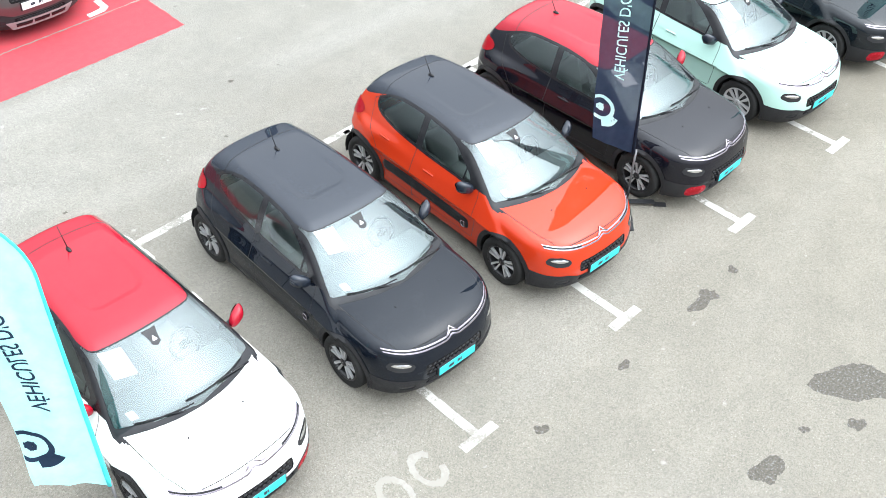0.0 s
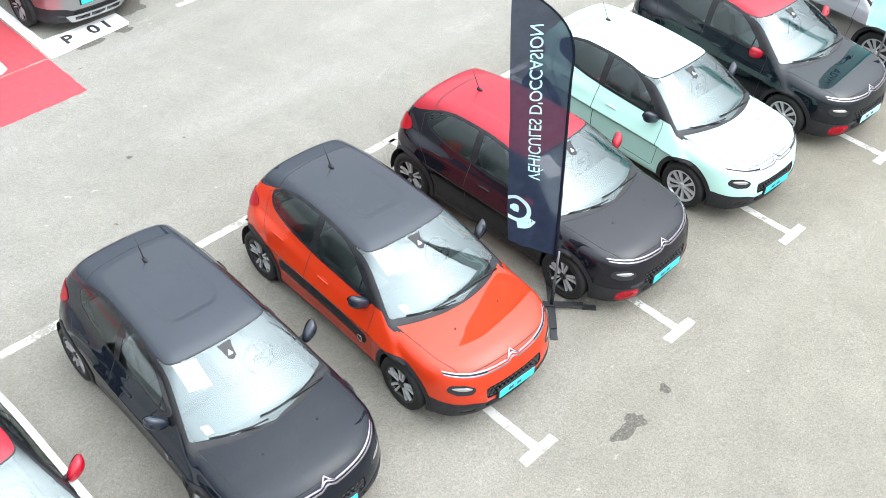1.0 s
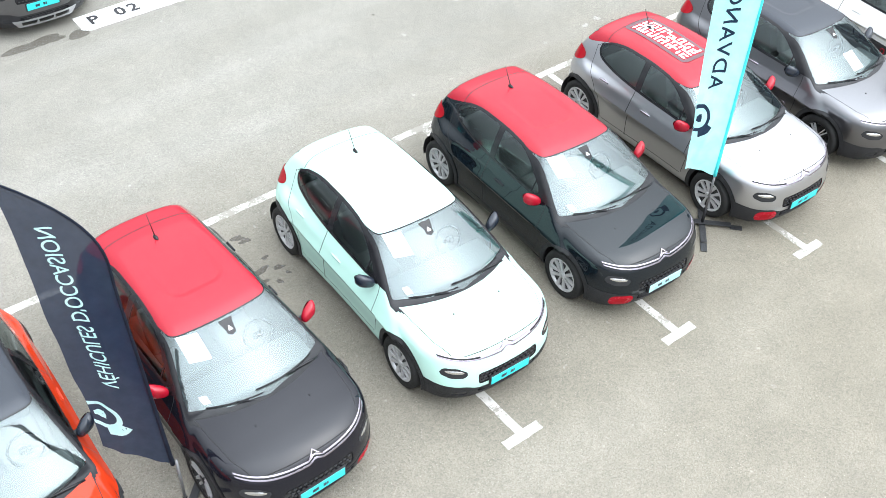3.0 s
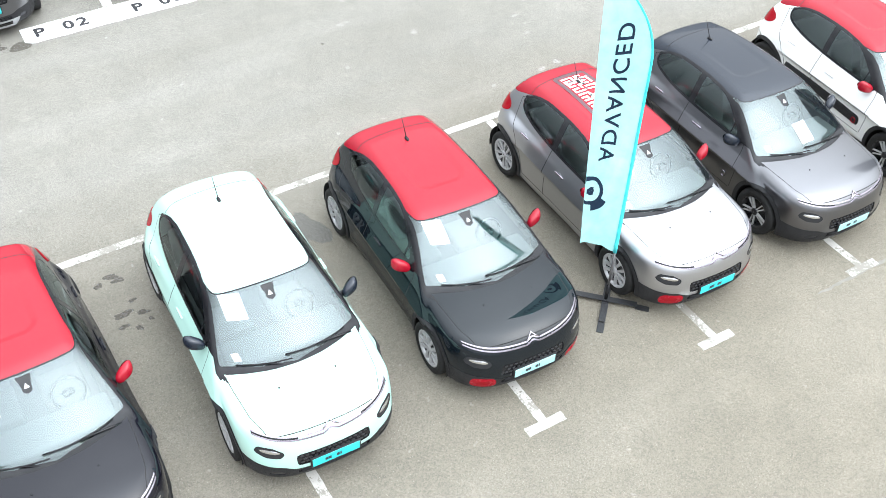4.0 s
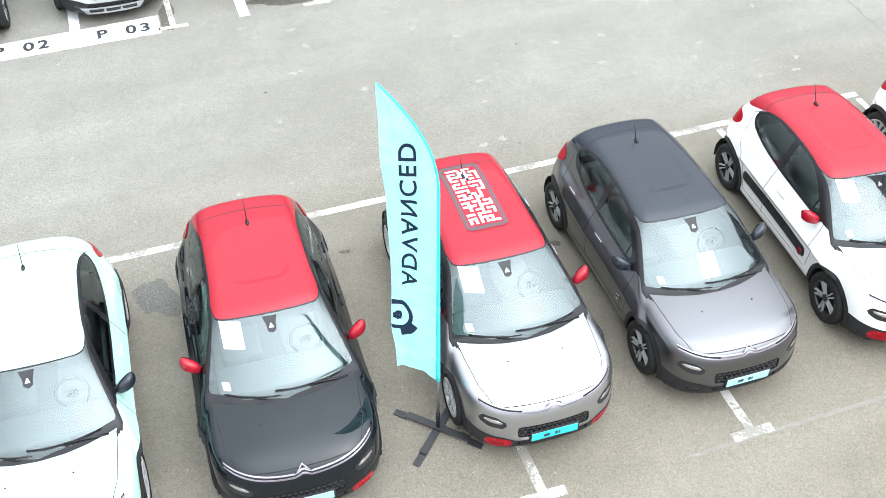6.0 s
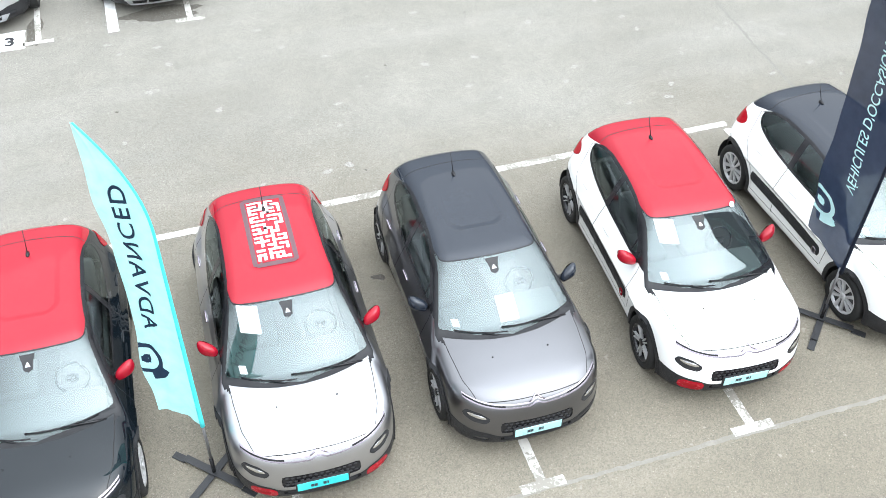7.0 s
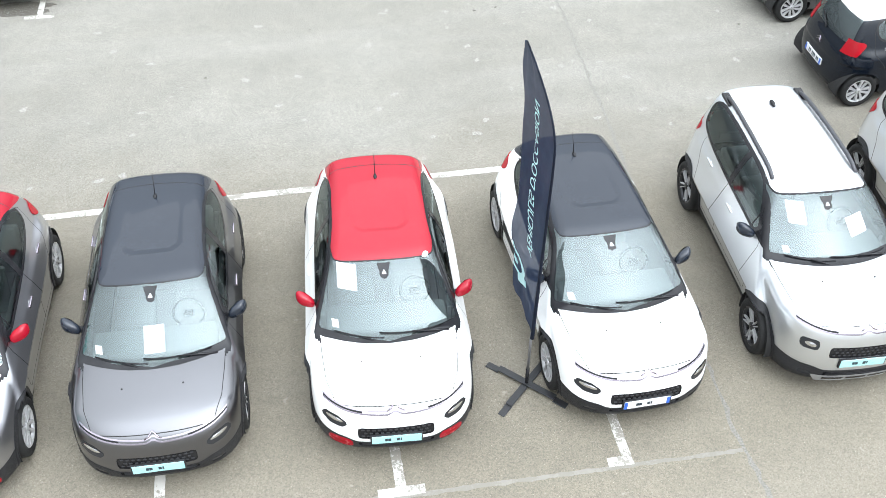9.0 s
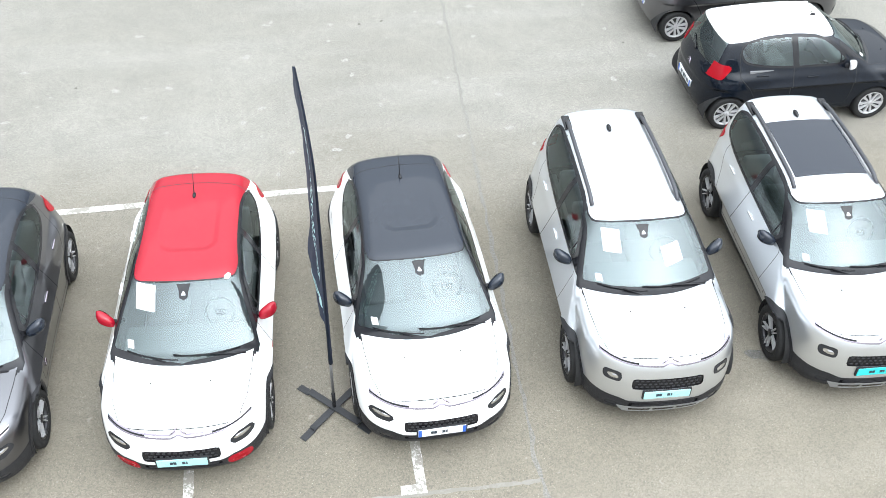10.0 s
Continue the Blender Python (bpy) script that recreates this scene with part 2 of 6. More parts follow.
SIDEGLASS = glazing("side_glass", (0.80, 0.91, 0.88), 1.75, 0.97)
LAMPBOWL = plain("lamp_reflector", (0.030, 0.031, 0.035), 0.1, 0.2, spec=0.35)
REDLAMP = plain("red_lamp", (0.33, 0.003, 0.010), 0.12, spec=0.2)
REDTRIM = plain("red_trim", (0.38, 0.004, 0.016), 0.25, spec=0.2)
SEAT = plain("seat_fabric", (0.20, 0.20, 0.205), 0.9, grain=0.3, scale=140)
DASH = plain("dashboard_plastic", (0.20, 0.204, 0.208), 0.7, grain=0.2, scale=160)
PAPER = plain("white_paper", (0.85, 0.85, 0.85), 0.8)
TEALPLATE = plain("teal_plate", (0.03, 0.60, 0.61), 0.18)
PALEPLATE = plain("pale_aqua_plate", (0.40, 0.74, 0.74), 0.3)
WHITEPLATE = plain("white_plate", (0.78, 0.79, 0.80), 0.35)
BLUEPLATE = plain("blue_plate_band", (0.02, 0.12, 0.55), 0.35)
INK = plain("dark_ink", (0.015, 0.03, 0.045), 0.5)
NAVY = cloth("navy_flag_cloth", (0.014, 0.024, 0.050), 0.10)
AQUA = cloth("aqua_flag_cloth", (0.42, 0.84, 0.83), 0.06)
AQUAINK = cloth("aqua_flag_print", (0.56, 0.86, 0.86), 0.02)
NAVYINK = cloth("navy_flag_print", (0.016, 0.035, 0.070), 0.02)
HEMTEAL = cloth("teal_hem", (0.10, 0.74, 0.76), 0.03)
HEMNAVY = cloth("navy_hem", (0.008, 0.012, 0.025), 0.0)
POLE = plain("grey_pole", (0.22, 0.22, 0.23), 0.4, 0.6)
SKID = plain("grey_skid_plate", (0.36, 0.365, 0.375), 0.4, 0.4)
RAIL = plain("dark_rail", (0.07, 0.07, 0.078), 0.4, 0.4)
STEEL_FOOT = plain("black_steel_foot", (0.03, 0.031, 0.034), 0.45, 0.3, grain=0.5, scale=50)

# ---------------------------------------------------------------- mesh tools


def part(name, bm, material, parent, label=""):
    """One bmesh as one mesh object under a thing or a part."""
    me = bpy.data.meshes.new(name)
    bm.to_mesh(me)
    bm.free()
    me.materials.append(material)
    ob = new(name, me)
    ob.parent = parent
    if label:
        tagged(ob, label)
    return ob


def thing(name, label, category, group="", kind=""):
    return tagged(new(name), label, category, group, kind)


def box(bm, lo, hi, bevel=0.0, m=None, seg=2):
    r = bmesh.ops.create_cube(bm, size=1.0)
    size = [b - a for a, b in zip(lo, hi)]
    mid = [(a + b) / 2 for a, b in zip(lo, hi)]
    vs = r["verts"]
    for v in vs:
        v.co = Vector([v.co[i] * size[i] + mid[i] for i in range(3)])
    if bevel:
        es = list({e for v in vs for e in v.link_edges})
        r = bmesh.ops.bevel(bm, geom=es, offset=bevel, segments=seg, profile=0.5, affect="EDGES")
        vs = list({v for f in r["faces"] for v in f.verts} | {v for v in vs if v.is_valid})
    if m is not None:
        bmesh.ops.transform(bm, matrix=m, verts=vs)
    return bm


def smooth(bm):
    for f in bm.faces:
        f.smooth = True
    return bm


def tube(bm, points, radii, sides=8, caps=True):
    """A round bar through the points, with one radius or one for each point."""
    pts = [Vector(p) for p in points]
    if isinstance(radii, (int, float)):
        radii = [radii] * len(pts)
    rings = []
    for i, p in enumerate(pts):
        d = (pts[min(i + 1, len(pts) - 1)] - pts[max(i - 1, 0)]).normalized()
        a = d.orthogonal().normalized() if i == 0 else (side - d * side.dot(d)).normalized()
        side = a
        b = d.cross(a)
        rings.append([bm.verts.new(p + (a * math.cos(2 * math.pi * k / sides) + b * math.sin(2 * math.pi * k / sides)) * radii[i]) for k in range(sides)])
    for r0, r1 in zip(rings, rings[1:]):
        for k in range(sides):
            bm.faces.new((r0[k], r0[(k + 1) % sides], r1[(k + 1) % sides], r1[k]))
    if caps:
        bm.faces.new(rings[0][::-1])
        bm.faces.new(rings[-1])
    return smooth(bm)


def lathe(bm, profile, sides=32, closed=False):
    """Profile of (radius, x) turned round the x axis."""
    rings = [[bm.verts.new((x, r * math.cos(2 * math.pi * k / sides), r * math.sin(2 * math.pi * k / sides))) for k in range(sides)] for r, x in profile]
    pairs = list(zip(rings, rings[1:])) + ([(rings[-1], rings[0])] if closed else [])
    for r0, r1 in pairs:
        for k in range(sides):
            bm.faces.new((r0[k], r0[(k + 1) % sides], r1[(k + 1) % sides], r1[k]))
    return smooth(bm)


def prism(bm, outline, z0, z1):
    """An outline in x, y drawn out from z0 to z1."""
    a = [bm.verts.new((x, y, z0)) for x, y in outline]
    b = [bm.verts.new((x, y, z1)) for x, y in outline]
    k = len(a)
    for i in range(k):
        bm.faces.new((a[i], a[(i + 1) % k], b[(i + 1) % k], b[i]))
    bm.faces.new(a[::-1])
    bm.faces.new(b)
    return bm


# ---------------------------------------------------------------- ground
def ground_sheet():
    bm = bmesh.new()
    # fine near the cars, then widening rings out to the horizon
    xs = [-1500, -300, -60, -20] + [x for x in range(-16, 29, 4)] + [40, 90, 300, 1500]
    ys = [-1500, -300, -60, -12] + [y for y in range(-8, 21, 4)] + [40, 90, 300, 1500]
    grid = [[bm.verts.new((x, y, 0)) for y in ys] for x in xs]
    for i in range(len(xs) - 1):
        for j in range(len(ys) - 1):
            bm.faces.new((grid[i][j], grid[i + 1][j], grid[i + 1][j + 1], grid[i][j + 1]))
    ob = part("ground", bm, ASPHALT, None)
    return tagged(ob, "pale grey worn asphalt of a car park", "ground", kind="structure")


ground_sheet()


def ragged(bm, outline, z, jitter, step=0.07):
    """A flat painted patch whose rim wanders a little."""
    pts = []
    for (x0, y0), (x1, y1) in zip(outline, outline[1:] + outline[:1]):
        k = max(1, int(math.hypot(x1 - x0, y1 - y0) / step))
        for i in range(k):
            t = i / k
            pts.append((x0 + (x1 - x0) * t + random.uniform(-jitter, jitter), y0 + (y1 - y0) * t + random.uniform(-jitter, jitter)))
    f = bm.faces.new([bm.verts.new((x, y, z)) for x, y in pts])
    bmesh.ops.triangulate(bm, faces=[f])
    return bm


def mark(name, outlines, material, label, z=0.004, jitter=0.004, category="marking"):
    bm = bmesh.new()
    for o in outlines:
        ragged(bm, o, z, jitter)
    return tagged(part(name, bm, material, None), label, category, kind="structure")


def rect(x0, y0, x1, y1):
    return [(x0, y0), (x1, y0), (x1, y1), (x0, y1)]


for k in range(1, 10):
    cx = 2.5 * (k - 5) + 0.25
    mark("bay_line", [rect(cx - 0.25, -0.005, cx + 0.25, 0.115), rect(cx - 0.055, 0.115, cx + 0.055, 5.08)], WHITE_LINE, "worn white painted T line between parking bays")
mark("bay_line", [rect(12.49, -0.02, 12.77, 0.10), rect(12.66, 0.10, 12.77, 5.08)], WHITE_LINE, "worn white painted corner line ending the bays")
mark("bay_line", [[(-14.0, 4.92), (-8.1, 4.97), (0.0, 5.06), (12.77, 5.14), (12.77, 5.26), (0.0, 5.18), (-8.1, 5.09), (-14.0, 5.04)]], WHITE_LINE, "long worn white line behind the parked cars")
mark("faded_line", [[(6.9, -0.02), (10.0, -0.03), (14.0, -0.07), (14.0, -0.02), (10.0, 0.03), (6.9, 0.02)]], FADED_LINE, "almost vanished pale line across the bay ends", z=0.002, jitter=0.012)

# the far side: red zone, white numbered bays, older T lines
mark("red_zone", [[(-14, 8.85), (-4.78, 9.02), (-4.76, 16.5), (-14, 16.5)]], RED_LINE, "red painted zone on the asphalt", z=0.003, jitter=0.008)
mark("red_zone_line", [[(-13.0, 10.02), (-4.8, 10.17), (-4.8, 10.20), (-13.0, 10.05)]], FADED_LINE, "thin pale line on the red zone", z=0.007, jitter=0.01)
mark("corner_mark", [[(-5.78, 10.22), (-5.50, 10.24), (-5.38, 10.32), (-5.36, 10.64), (-5.47, 10.64), (-5.48, 10.40), (-5.54, 10.35), (-5.78, 10.33)]], FRESH_LINE, "white curved corner mark on the red zone", z=0.007)
mark("number_band", [[(-4.74, 10.14), (-3.32, 10.26), (-3.26, 10.34), (-3.27, 10.72), (-4.74, 10.72)], rect(-4.74, 10.735, -4.57, 16.2)], FRESH_LINE, "fresh white band framing a numbered bay", jitter=0.006)
mark("number_band", [[(-0.05, 10.43), (1.35, 10.45), (2.72, 10.47), (2.74, 11.06), (1.35, 11.0), (-0.16, 10.95), (-0.17, 10.52)], rect(1.27, 11.02, 1.44, 16.2)], FRESH_LINE, "fresh white band with two bay numbers", jitter=0.006)
for cx in (-2.14, 2.94, 5.45):
    y0 = 10.20 if cx < 0 else 10.55
    mark("bay_line", [rect(cx - 0.25, y0, cx + 0.25, y0 + 0.10), rect(cx - 0.05, y0 + 0.10, cx + 0.05, 15.2)], WHITE_LINE, "worn white T line of the far bays")
mark("bay_line", [rect(-1.84, 10.78, -1.72, 11.16)], FRESH_LINE, "short white dash in a far bay")
mark("bay_line", [rect(4.07, 10.56, 4.25, 15.2)], FRESH_LINE, "fresh white divider between far bays")
mark("faded_line", [[(-3.2, 10.18), (6.2, 10.58), (6.2, 10.61), (-3.2, 10.22)]], FADED_LINE, "thin pale line across the far bay ends", z=0.0025, jitter=0.008)


def stencil_text(body, x, y, size, material, label):
    """Upright stencilled writing on the ground."""
    cu = bpy.data.curves.new("stencil", "FONT")
    cu.body, cu.size, cu.extrude = body, size, 0.001
    cu.space_character, cu.offset = 1.3, 0.010
    ob = new("ground_lettering", cu)
    ob.data.materials.append(material)
    ob.matrix_world = pose(x, y, 0.0075)
    return tagged(ob, label, "lettering", kind="structure")


for body, x, y in (("P", -4.36, 10.37), ("01", -3.90, 10.38), ("P", 0.02, 10.60), ("02", 0.50, 10.61), ("P", 1.68, 10.62), ("03", 2.16, 10.62)):
    stencil_text(body, x, y, 0.36, STENCIL, "black stencilled bay number " + body)


def stain(name, cx, cy, rx, ry, material, label, seed, lobes=4, turn=0.0):
    rng = random.Random(seed)
    ph = [rng.uniform(0, 6.28) for _ in range(7)]
    zz = 0.0012 + 0.00006 * (seed % 40)
    bm = bmesh.new()
    pts = []
    for i in range(64):
        a = 2 * math.pi * i / 64
        r = 1 + sum(math.sin(a * (j + 2) + ph[j]) * 0.26 / (j + 1.2) for j in range(lobes)) + rng.uniform(-0.06, 0.06)
        u, v = rx * r * math.cos(a), ry * r * math.sin(a)
        pts.append(bm.verts.new((cx + u * math.cos(turn) - v * math.sin(turn), cy + u * math.sin(turn) + v * math.cos(turn), zz)))
    c = bm.verts.new((cx, cy, zz))
    for i in range(64):
        bm.faces.new((c, pts[i], pts[(i + 1) % 64]))
    return tagged(part(name, bm, material, None), label, "stain", kind="structure")


stain("damp_patch", -3.63, -2.36, 0.42, 0.31, DARK_ASPHALT, "dark damp patch soaked into the asphalt", 3, 4, -0.78)
stain("damp_patch", -3.86, -0.42, 0.20, 0.09, DARK_ASPHALT, "dark narrow damp patch on asphalt", 4)
stain("damp_patch", -3.70, -0.40, 0.10, 0.10, DARK_ASPHALT, "small dark damp patch on asphalt", 5)
stain("damp_patch", -3.10, -0.36, 0.075, 0.055, DARK_ASPHALT, "small dark damp spot on asphalt", 6)
stain("damp_patch", -5.39, -2.29, 0.19, 0.15, DARK_ASPHALT, "round dark damp patch on asphalt", 7)
stain("damp_patch", -5.34, -0.39, 0.075, 0.06, DARK_ASPHALT, "small dark damp spot on asphalt", 8)
stain("damp_patch", -6.70, -0.34, 0.075, 0.065, DARK_ASPHALT, "small dark damp spot on asphalt", 9)
stain("damp_patch", -4.17, -2.64, 0.10, 0.08, DARK_ASPHALT, "small dark damp spot on asphalt", 10)
stain("damp_patch", -4.65, -2.28, 0.05, 0.05, DARK_ASPHALT, "tiny dark damp spot on asphalt", 11)
stain("oil_stain", 1.82, 4.25, 0.26, 0.34, OIL, "faint oily stain between parked cars", 12)
stain("oil_stain", -0.60, 4.52, 0.07, 0.05, DARK_ASPHALT, "small oily spot between parked cars", 13)
stain("oil_stain", -0.84, 4.53, 0.05, 0.05, DARK_ASPHALT, "small oily spot between parked cars", 14)
stain("oil_stain", -0.72, 3.92, 0.12, 0.05, DARK_ASPHALT, "small oily streak between parked cars", 15)
stain("oil_stain", -0.50, 3.85, 0.06, 0.05, DARK_ASPHALT, "small oily spot between parked cars", 16)
for x, y, rx, ry, sd in ((-0.55, 4.10, 0.05, 0.03, 31), (-0.78, 3.72, 0.06, 0.04, 32), (-0.62, 3.62, 0.04, 0.04, 33), (-0.45, 3.70, 0.03, 0.03, 34), (-0.66, 4.62, 0.09, 0.05, 35), (4.25, 4.3, 0.06, 0.04, 36), (-9.9, 5.9, 0.04, 0.03, 37), (-5.2, 7.2, 0.05, 0.03, 38)):
    stain("oil_stain", x, y, rx, ry, DARK_ASPHALT, "small dark spot on worn asphalt", sd)
stain("oil_stain", 6.90, 3.57, 0.09, 0.05, DARK_ASPHALT, "small oily spot beside a wheel", 17)
stain("damp_patch", -4.05, 10.14, 0.20, 0.10, DARK_ASPHALT, "wet run-off at the edge of the band", 18)
stain("damp_patch", -3.45, 10.18, 0.16, 0.09, DARK_ASPHALT, "wet run-off at the edge of the band", 19)
stain("damp_patch", -3.0, 10.75, 0.30, 0.22, DARK_ASPHALT, "dark patch on the ground by a parked car's nose", 20)
stain("damp_patch", -0.95, 10.55, 0.45, 0.14, DARK_ASPHALT, "dark patch on the ground by a parked car's nose", 21)
stain("damp_patch", -0.22, 10.45, 0.24, 0.12, DARK_ASPHALT, "wet run-off beside the band", 22)
stain("damp_patch", 2.88, 10.98, 0.14, 0.42, DARK_ASPHALT, "wet run-off beside the band", 23)
# the shade under this car's nose, painted on the ground as a dark patch
stain("damp_patch", 5.0, 10.95, 0.8, 0.2, DARK_ASPHALT, "dark patch on the ground by a parked car's nose", 24)
stain("damp_patch", 17.05, 1.35, 0.16, 0.10, OIL, "damp patch beside a tyre", 25)
for i in range(26):
    rng = random.Random(500 + i)
    stain("oil_stain", rng.uniform(-9, 18), rng.uniform(5.6, 9.8), rng.uniform(0.015, 0.035), rng.uniform(0.015, 0.03), DARK_ASPHALT if i % 2 else FADED_LINE, "tiny spot on the driving lane", 600 + i)


def worn_ring(cx, cy, rx, ry, a0, a1):
    """What is left of a painted round numeral."""
    rng = random.Random(int(cx * 100))
    bm = bmesh.new()
    rows = []
    for i in range(41):
        a = a0 + (a1 - a0) * i / 40
        rows.append([bm.verts.new((cx + r * rx * math.cos(a), cy + r * ry * math.sin(a), 0.002)) for r in (0.64 + rng.uniform(-0.05, 0.05), 0.82, 1.0 + rng.uniform(-0.05, 0.05))])
    for r0, r1 in zip(rows, rows[1:]):
        for k in range(2):
            bm.faces.new((r0[k], r0[k + 1], r1[k + 1], r1[k]))
    tagged(part("worn_numeral", bm, GHOST, None), "ghost of an old painted numeral", "lettering", kind="structure")


worn_ring(-7.92, 0.13, 0.17, 0.25, 0.6, 6.0)
worn_ring(-8.36, 0.14, 0.17, 0.25, -1.2, 3.6)
for i in range(60):
    rng = random.Random(900 + i)
    stain("pale_spot", rng.uniform(4, 20), rng.uniform(5.6, 10.2), rng.uniform(0.03, 0.07), rng.uniform(0.03, 0.06), PALE, "faint pale spot on the asphalt", 1000 + i)


def joint_line():
    bm = bmesh.new()
    pts = [(14.5, 12.0), (14.46, 9.7), (14.38, 8.0), (14.32, 6.9), (14.2, 4.2), (14.08, 1.8), (14.0, 0.1), (14.1, -1.2), (13.9, -4.0)]
    left, right = [], []
    for (x0, y0), (x1, y1) in zip(pts, pts[1:]):
        for i in range(12):
            t = i / 12
            x, y = x0 + (x1 - x0) * t + random.uniform(-0.02, 0.02), y0 + (y1 - y0) * t
            w = random.uniform(0.012, 0.035)
            left.append(bm.verts.new((x - w, y, 0.0012)))
            right.append(bm.verts.new((x + w, y, 0.0012)))
    for i in range(len(left) - 1):
        bm.faces.new((left[i], left[i + 1], right[i + 1], right[i]))
    return tagged(part("asphalt_joint", bm, JOINT, None), "dark worn joint between two asphalt strips", "joint", kind="structure")


joint_line()

# ---------------------------------------------------------------- car bodies
# A body is a smooth field, negative inside, cut into panels along the edges of its parts.
# Cars stand with the nose at y = 0, facing -y, z = 0 on the ground.


def curve(*pts):
    """A smooth function through (position, value) pairs."""
    xs, ys = np.array([p[0] for p in pts], float), np.array([p[1] for p in pts], float)
    sl = np.gradient(ys, xs)

    def f(x):
        x = np.clip(x, xs[0], xs[-1])
        i = np.clip(np.searchsorted(xs, x) - 1, 0, len(xs) - 2)
        h = xs[i + 1] - xs[i]
        t = (x - xs[i]) / h
        return ys[i] * (2 * t**3 - 3 * t**2 + 1) + sl[i] * h * (t**3 - 2 * t**2 + t) + ys[i + 1] * (3 * t**2 - 2 * t**3) + sl[i + 1] * h * (t**3 - t**2)
    return f


def smax(a, b, r):
    h = np.clip(0.5 + 0.5 * (a - b) / r, 0, 1)
    return b * (1 - h) + a * h + r * h * (1 - h)


def smin(a, b, r):
    return -smax(-a, -b, r)


def step(x, a, b):
    t = np.clip((x - a) / (b - a), 0, 1)
    return t * t * (3 - 2 * t)


def in_poly(px, py, poly, r=0.0):
    """Signed distance to a polygon with corners rounded by r: negative inside."""
    d = np.full(px.shape, 1e9)
    s = np.ones(px.shape)
    n = len(poly)
    for i in range(n):
        ax, ay = poly[i]
        bx, by = poly[i - 1]
        ex, ey, wx, wy = bx - ax, by - ay, px - ax, py - ay
        t = np.clip((wx * ex + wy * ey) / (ex * ex + ey * ey), 0, 1)
        d = np.minimum(d, (wx - ex * t) ** 2 + (wy - ey * t) ** 2)
        c1, c2, c3 = py >= ay, py < by, ex * wy > ey * wx
        s = np.where((c1 & c2 & c3) | (~c1 & ~c2 & ~c3), -s, s)
    return s * np.sqrt(d) - r


class Shape:
    corner = 0.0


def hatch_shape():
    s = Shape()
    s.length, s.front, s.rear, s.r, s.arch = 4.06, 0.85, 3.45, 0.325, 0.375
    s.side = curve((0.15, 0.80), (0.25, 0.845), (0.40, 0.852), (0.58, 0.860), (0.74, 0.855), (0.90, 0.828), (1.02, 0.785), (1.15, 0.71))
    s.plan = curve((-0.1, -0.05), (0.5, -0.012), (0.9, 0.0), (1.5, -0.012), (2.2, -0.012), (3.0, 0.006), (3.5, 0.004), (3.9, -0.090), (4.2, -0.19))
    s.nose = curve((0.15, 0.13), (0.24, 0.05), (0.36, 0.005), (0.50, 0.0), (0.62, 0.02), (0.72, 0.05), (0.82, 0.095), (0.88, 0.15), (1.1, 0.3))
    s.tail = curve((0.15, 3.93), (0.3, 4.03), (0.5, 4.06), (0.65, 4.04), (0.85, 3.99), (1.0, 3.94), (1.2, 3.86))
    s.hood = curve((0.0, 0.79), (0.12, 0.855), (0.3, 0.915), (0.6, 0.968), (0.95, 1.005), (1.3, 1.02), (2.2, 1.03), (3.4, 1.035), (4.1, 0.96))
    s.hood_crown = 0.10
    s.roof = curve((1.4, 1.36), (1.75, 1.435), (2.0, 1.467), (2.4, 1.487), (2.9, 1.482), (3.3, 1.443), (3.7, 1.362), (4.0, 1.29))
    s.ws = (0.86, 0.945, 1.72, 1.437, 0.42)          # windscreen: foot y z, head y z, bow
    s.cabin = (0.80, 0.98, 0.46)                     # half width at height, inward lean
    s.cabin_plan = curve((1.0, 0.0), (1.8, -0.01), (2.6, -0.012), (3.2, -0.04), (3.8, -0.11), (4.1, -0.16))
    s.backlight = (3.66, 1.37, 3.95, 1.02)
    s.glass_poly = [(1.44, 1.035), (1.99, 1.360), (2.45, 1.394), (2.95, 1.382), (3.22, 1.330), (3.38, 1.238), (3.30, 1.135), (2.9, 1.075), (2.2, 1.045)]
    s.b_pillar, s.quarter = (2.44, 2.54), 1.66
    s.roof_line = curve((1.5, 1.285), (1.9, 1.368), (2.4, 1.412), (2.9, 1.400), (3.2, 1.355), (3.42, 1.28), (3.6, 1.22), (4.1, 1.20))
    s.bend = 0.10
    s.ws_poly = [(-0.725, 1.058), (-0.565, 1.388), (0.565, 1.388), (0.725, 1.058), (0.4, 1.028), (0, 1.018), (-0.4, 1.028)]
    s.black_ws = [(-0.82, 0.96), (-0.62, 1.414), (0.62, 1.414), (0.82, 0.96), (0, 0.93)]
    s.door_f = [(1.40, 0.34), (1.36, 0.60), (1.37, 0.95), (1.40, 1.06), (1.95, 1.40), (2.49, 1.44), (2.49, 0.34)]
    s.door_r = [(2.495, 0.34), (2.495, 1.44), (2.95, 1.43), (3.30, 1.34), (3.44, 1.22), (3.40, 0.98), (3.22, 0.82), (3.06, 0.62), (2.98, 0.34)]
    s.corner = 0.14
    s.round_tail = 0.5
    s.lamp_strip = True
    s.relief = True
    s.spoiler = True
    return s


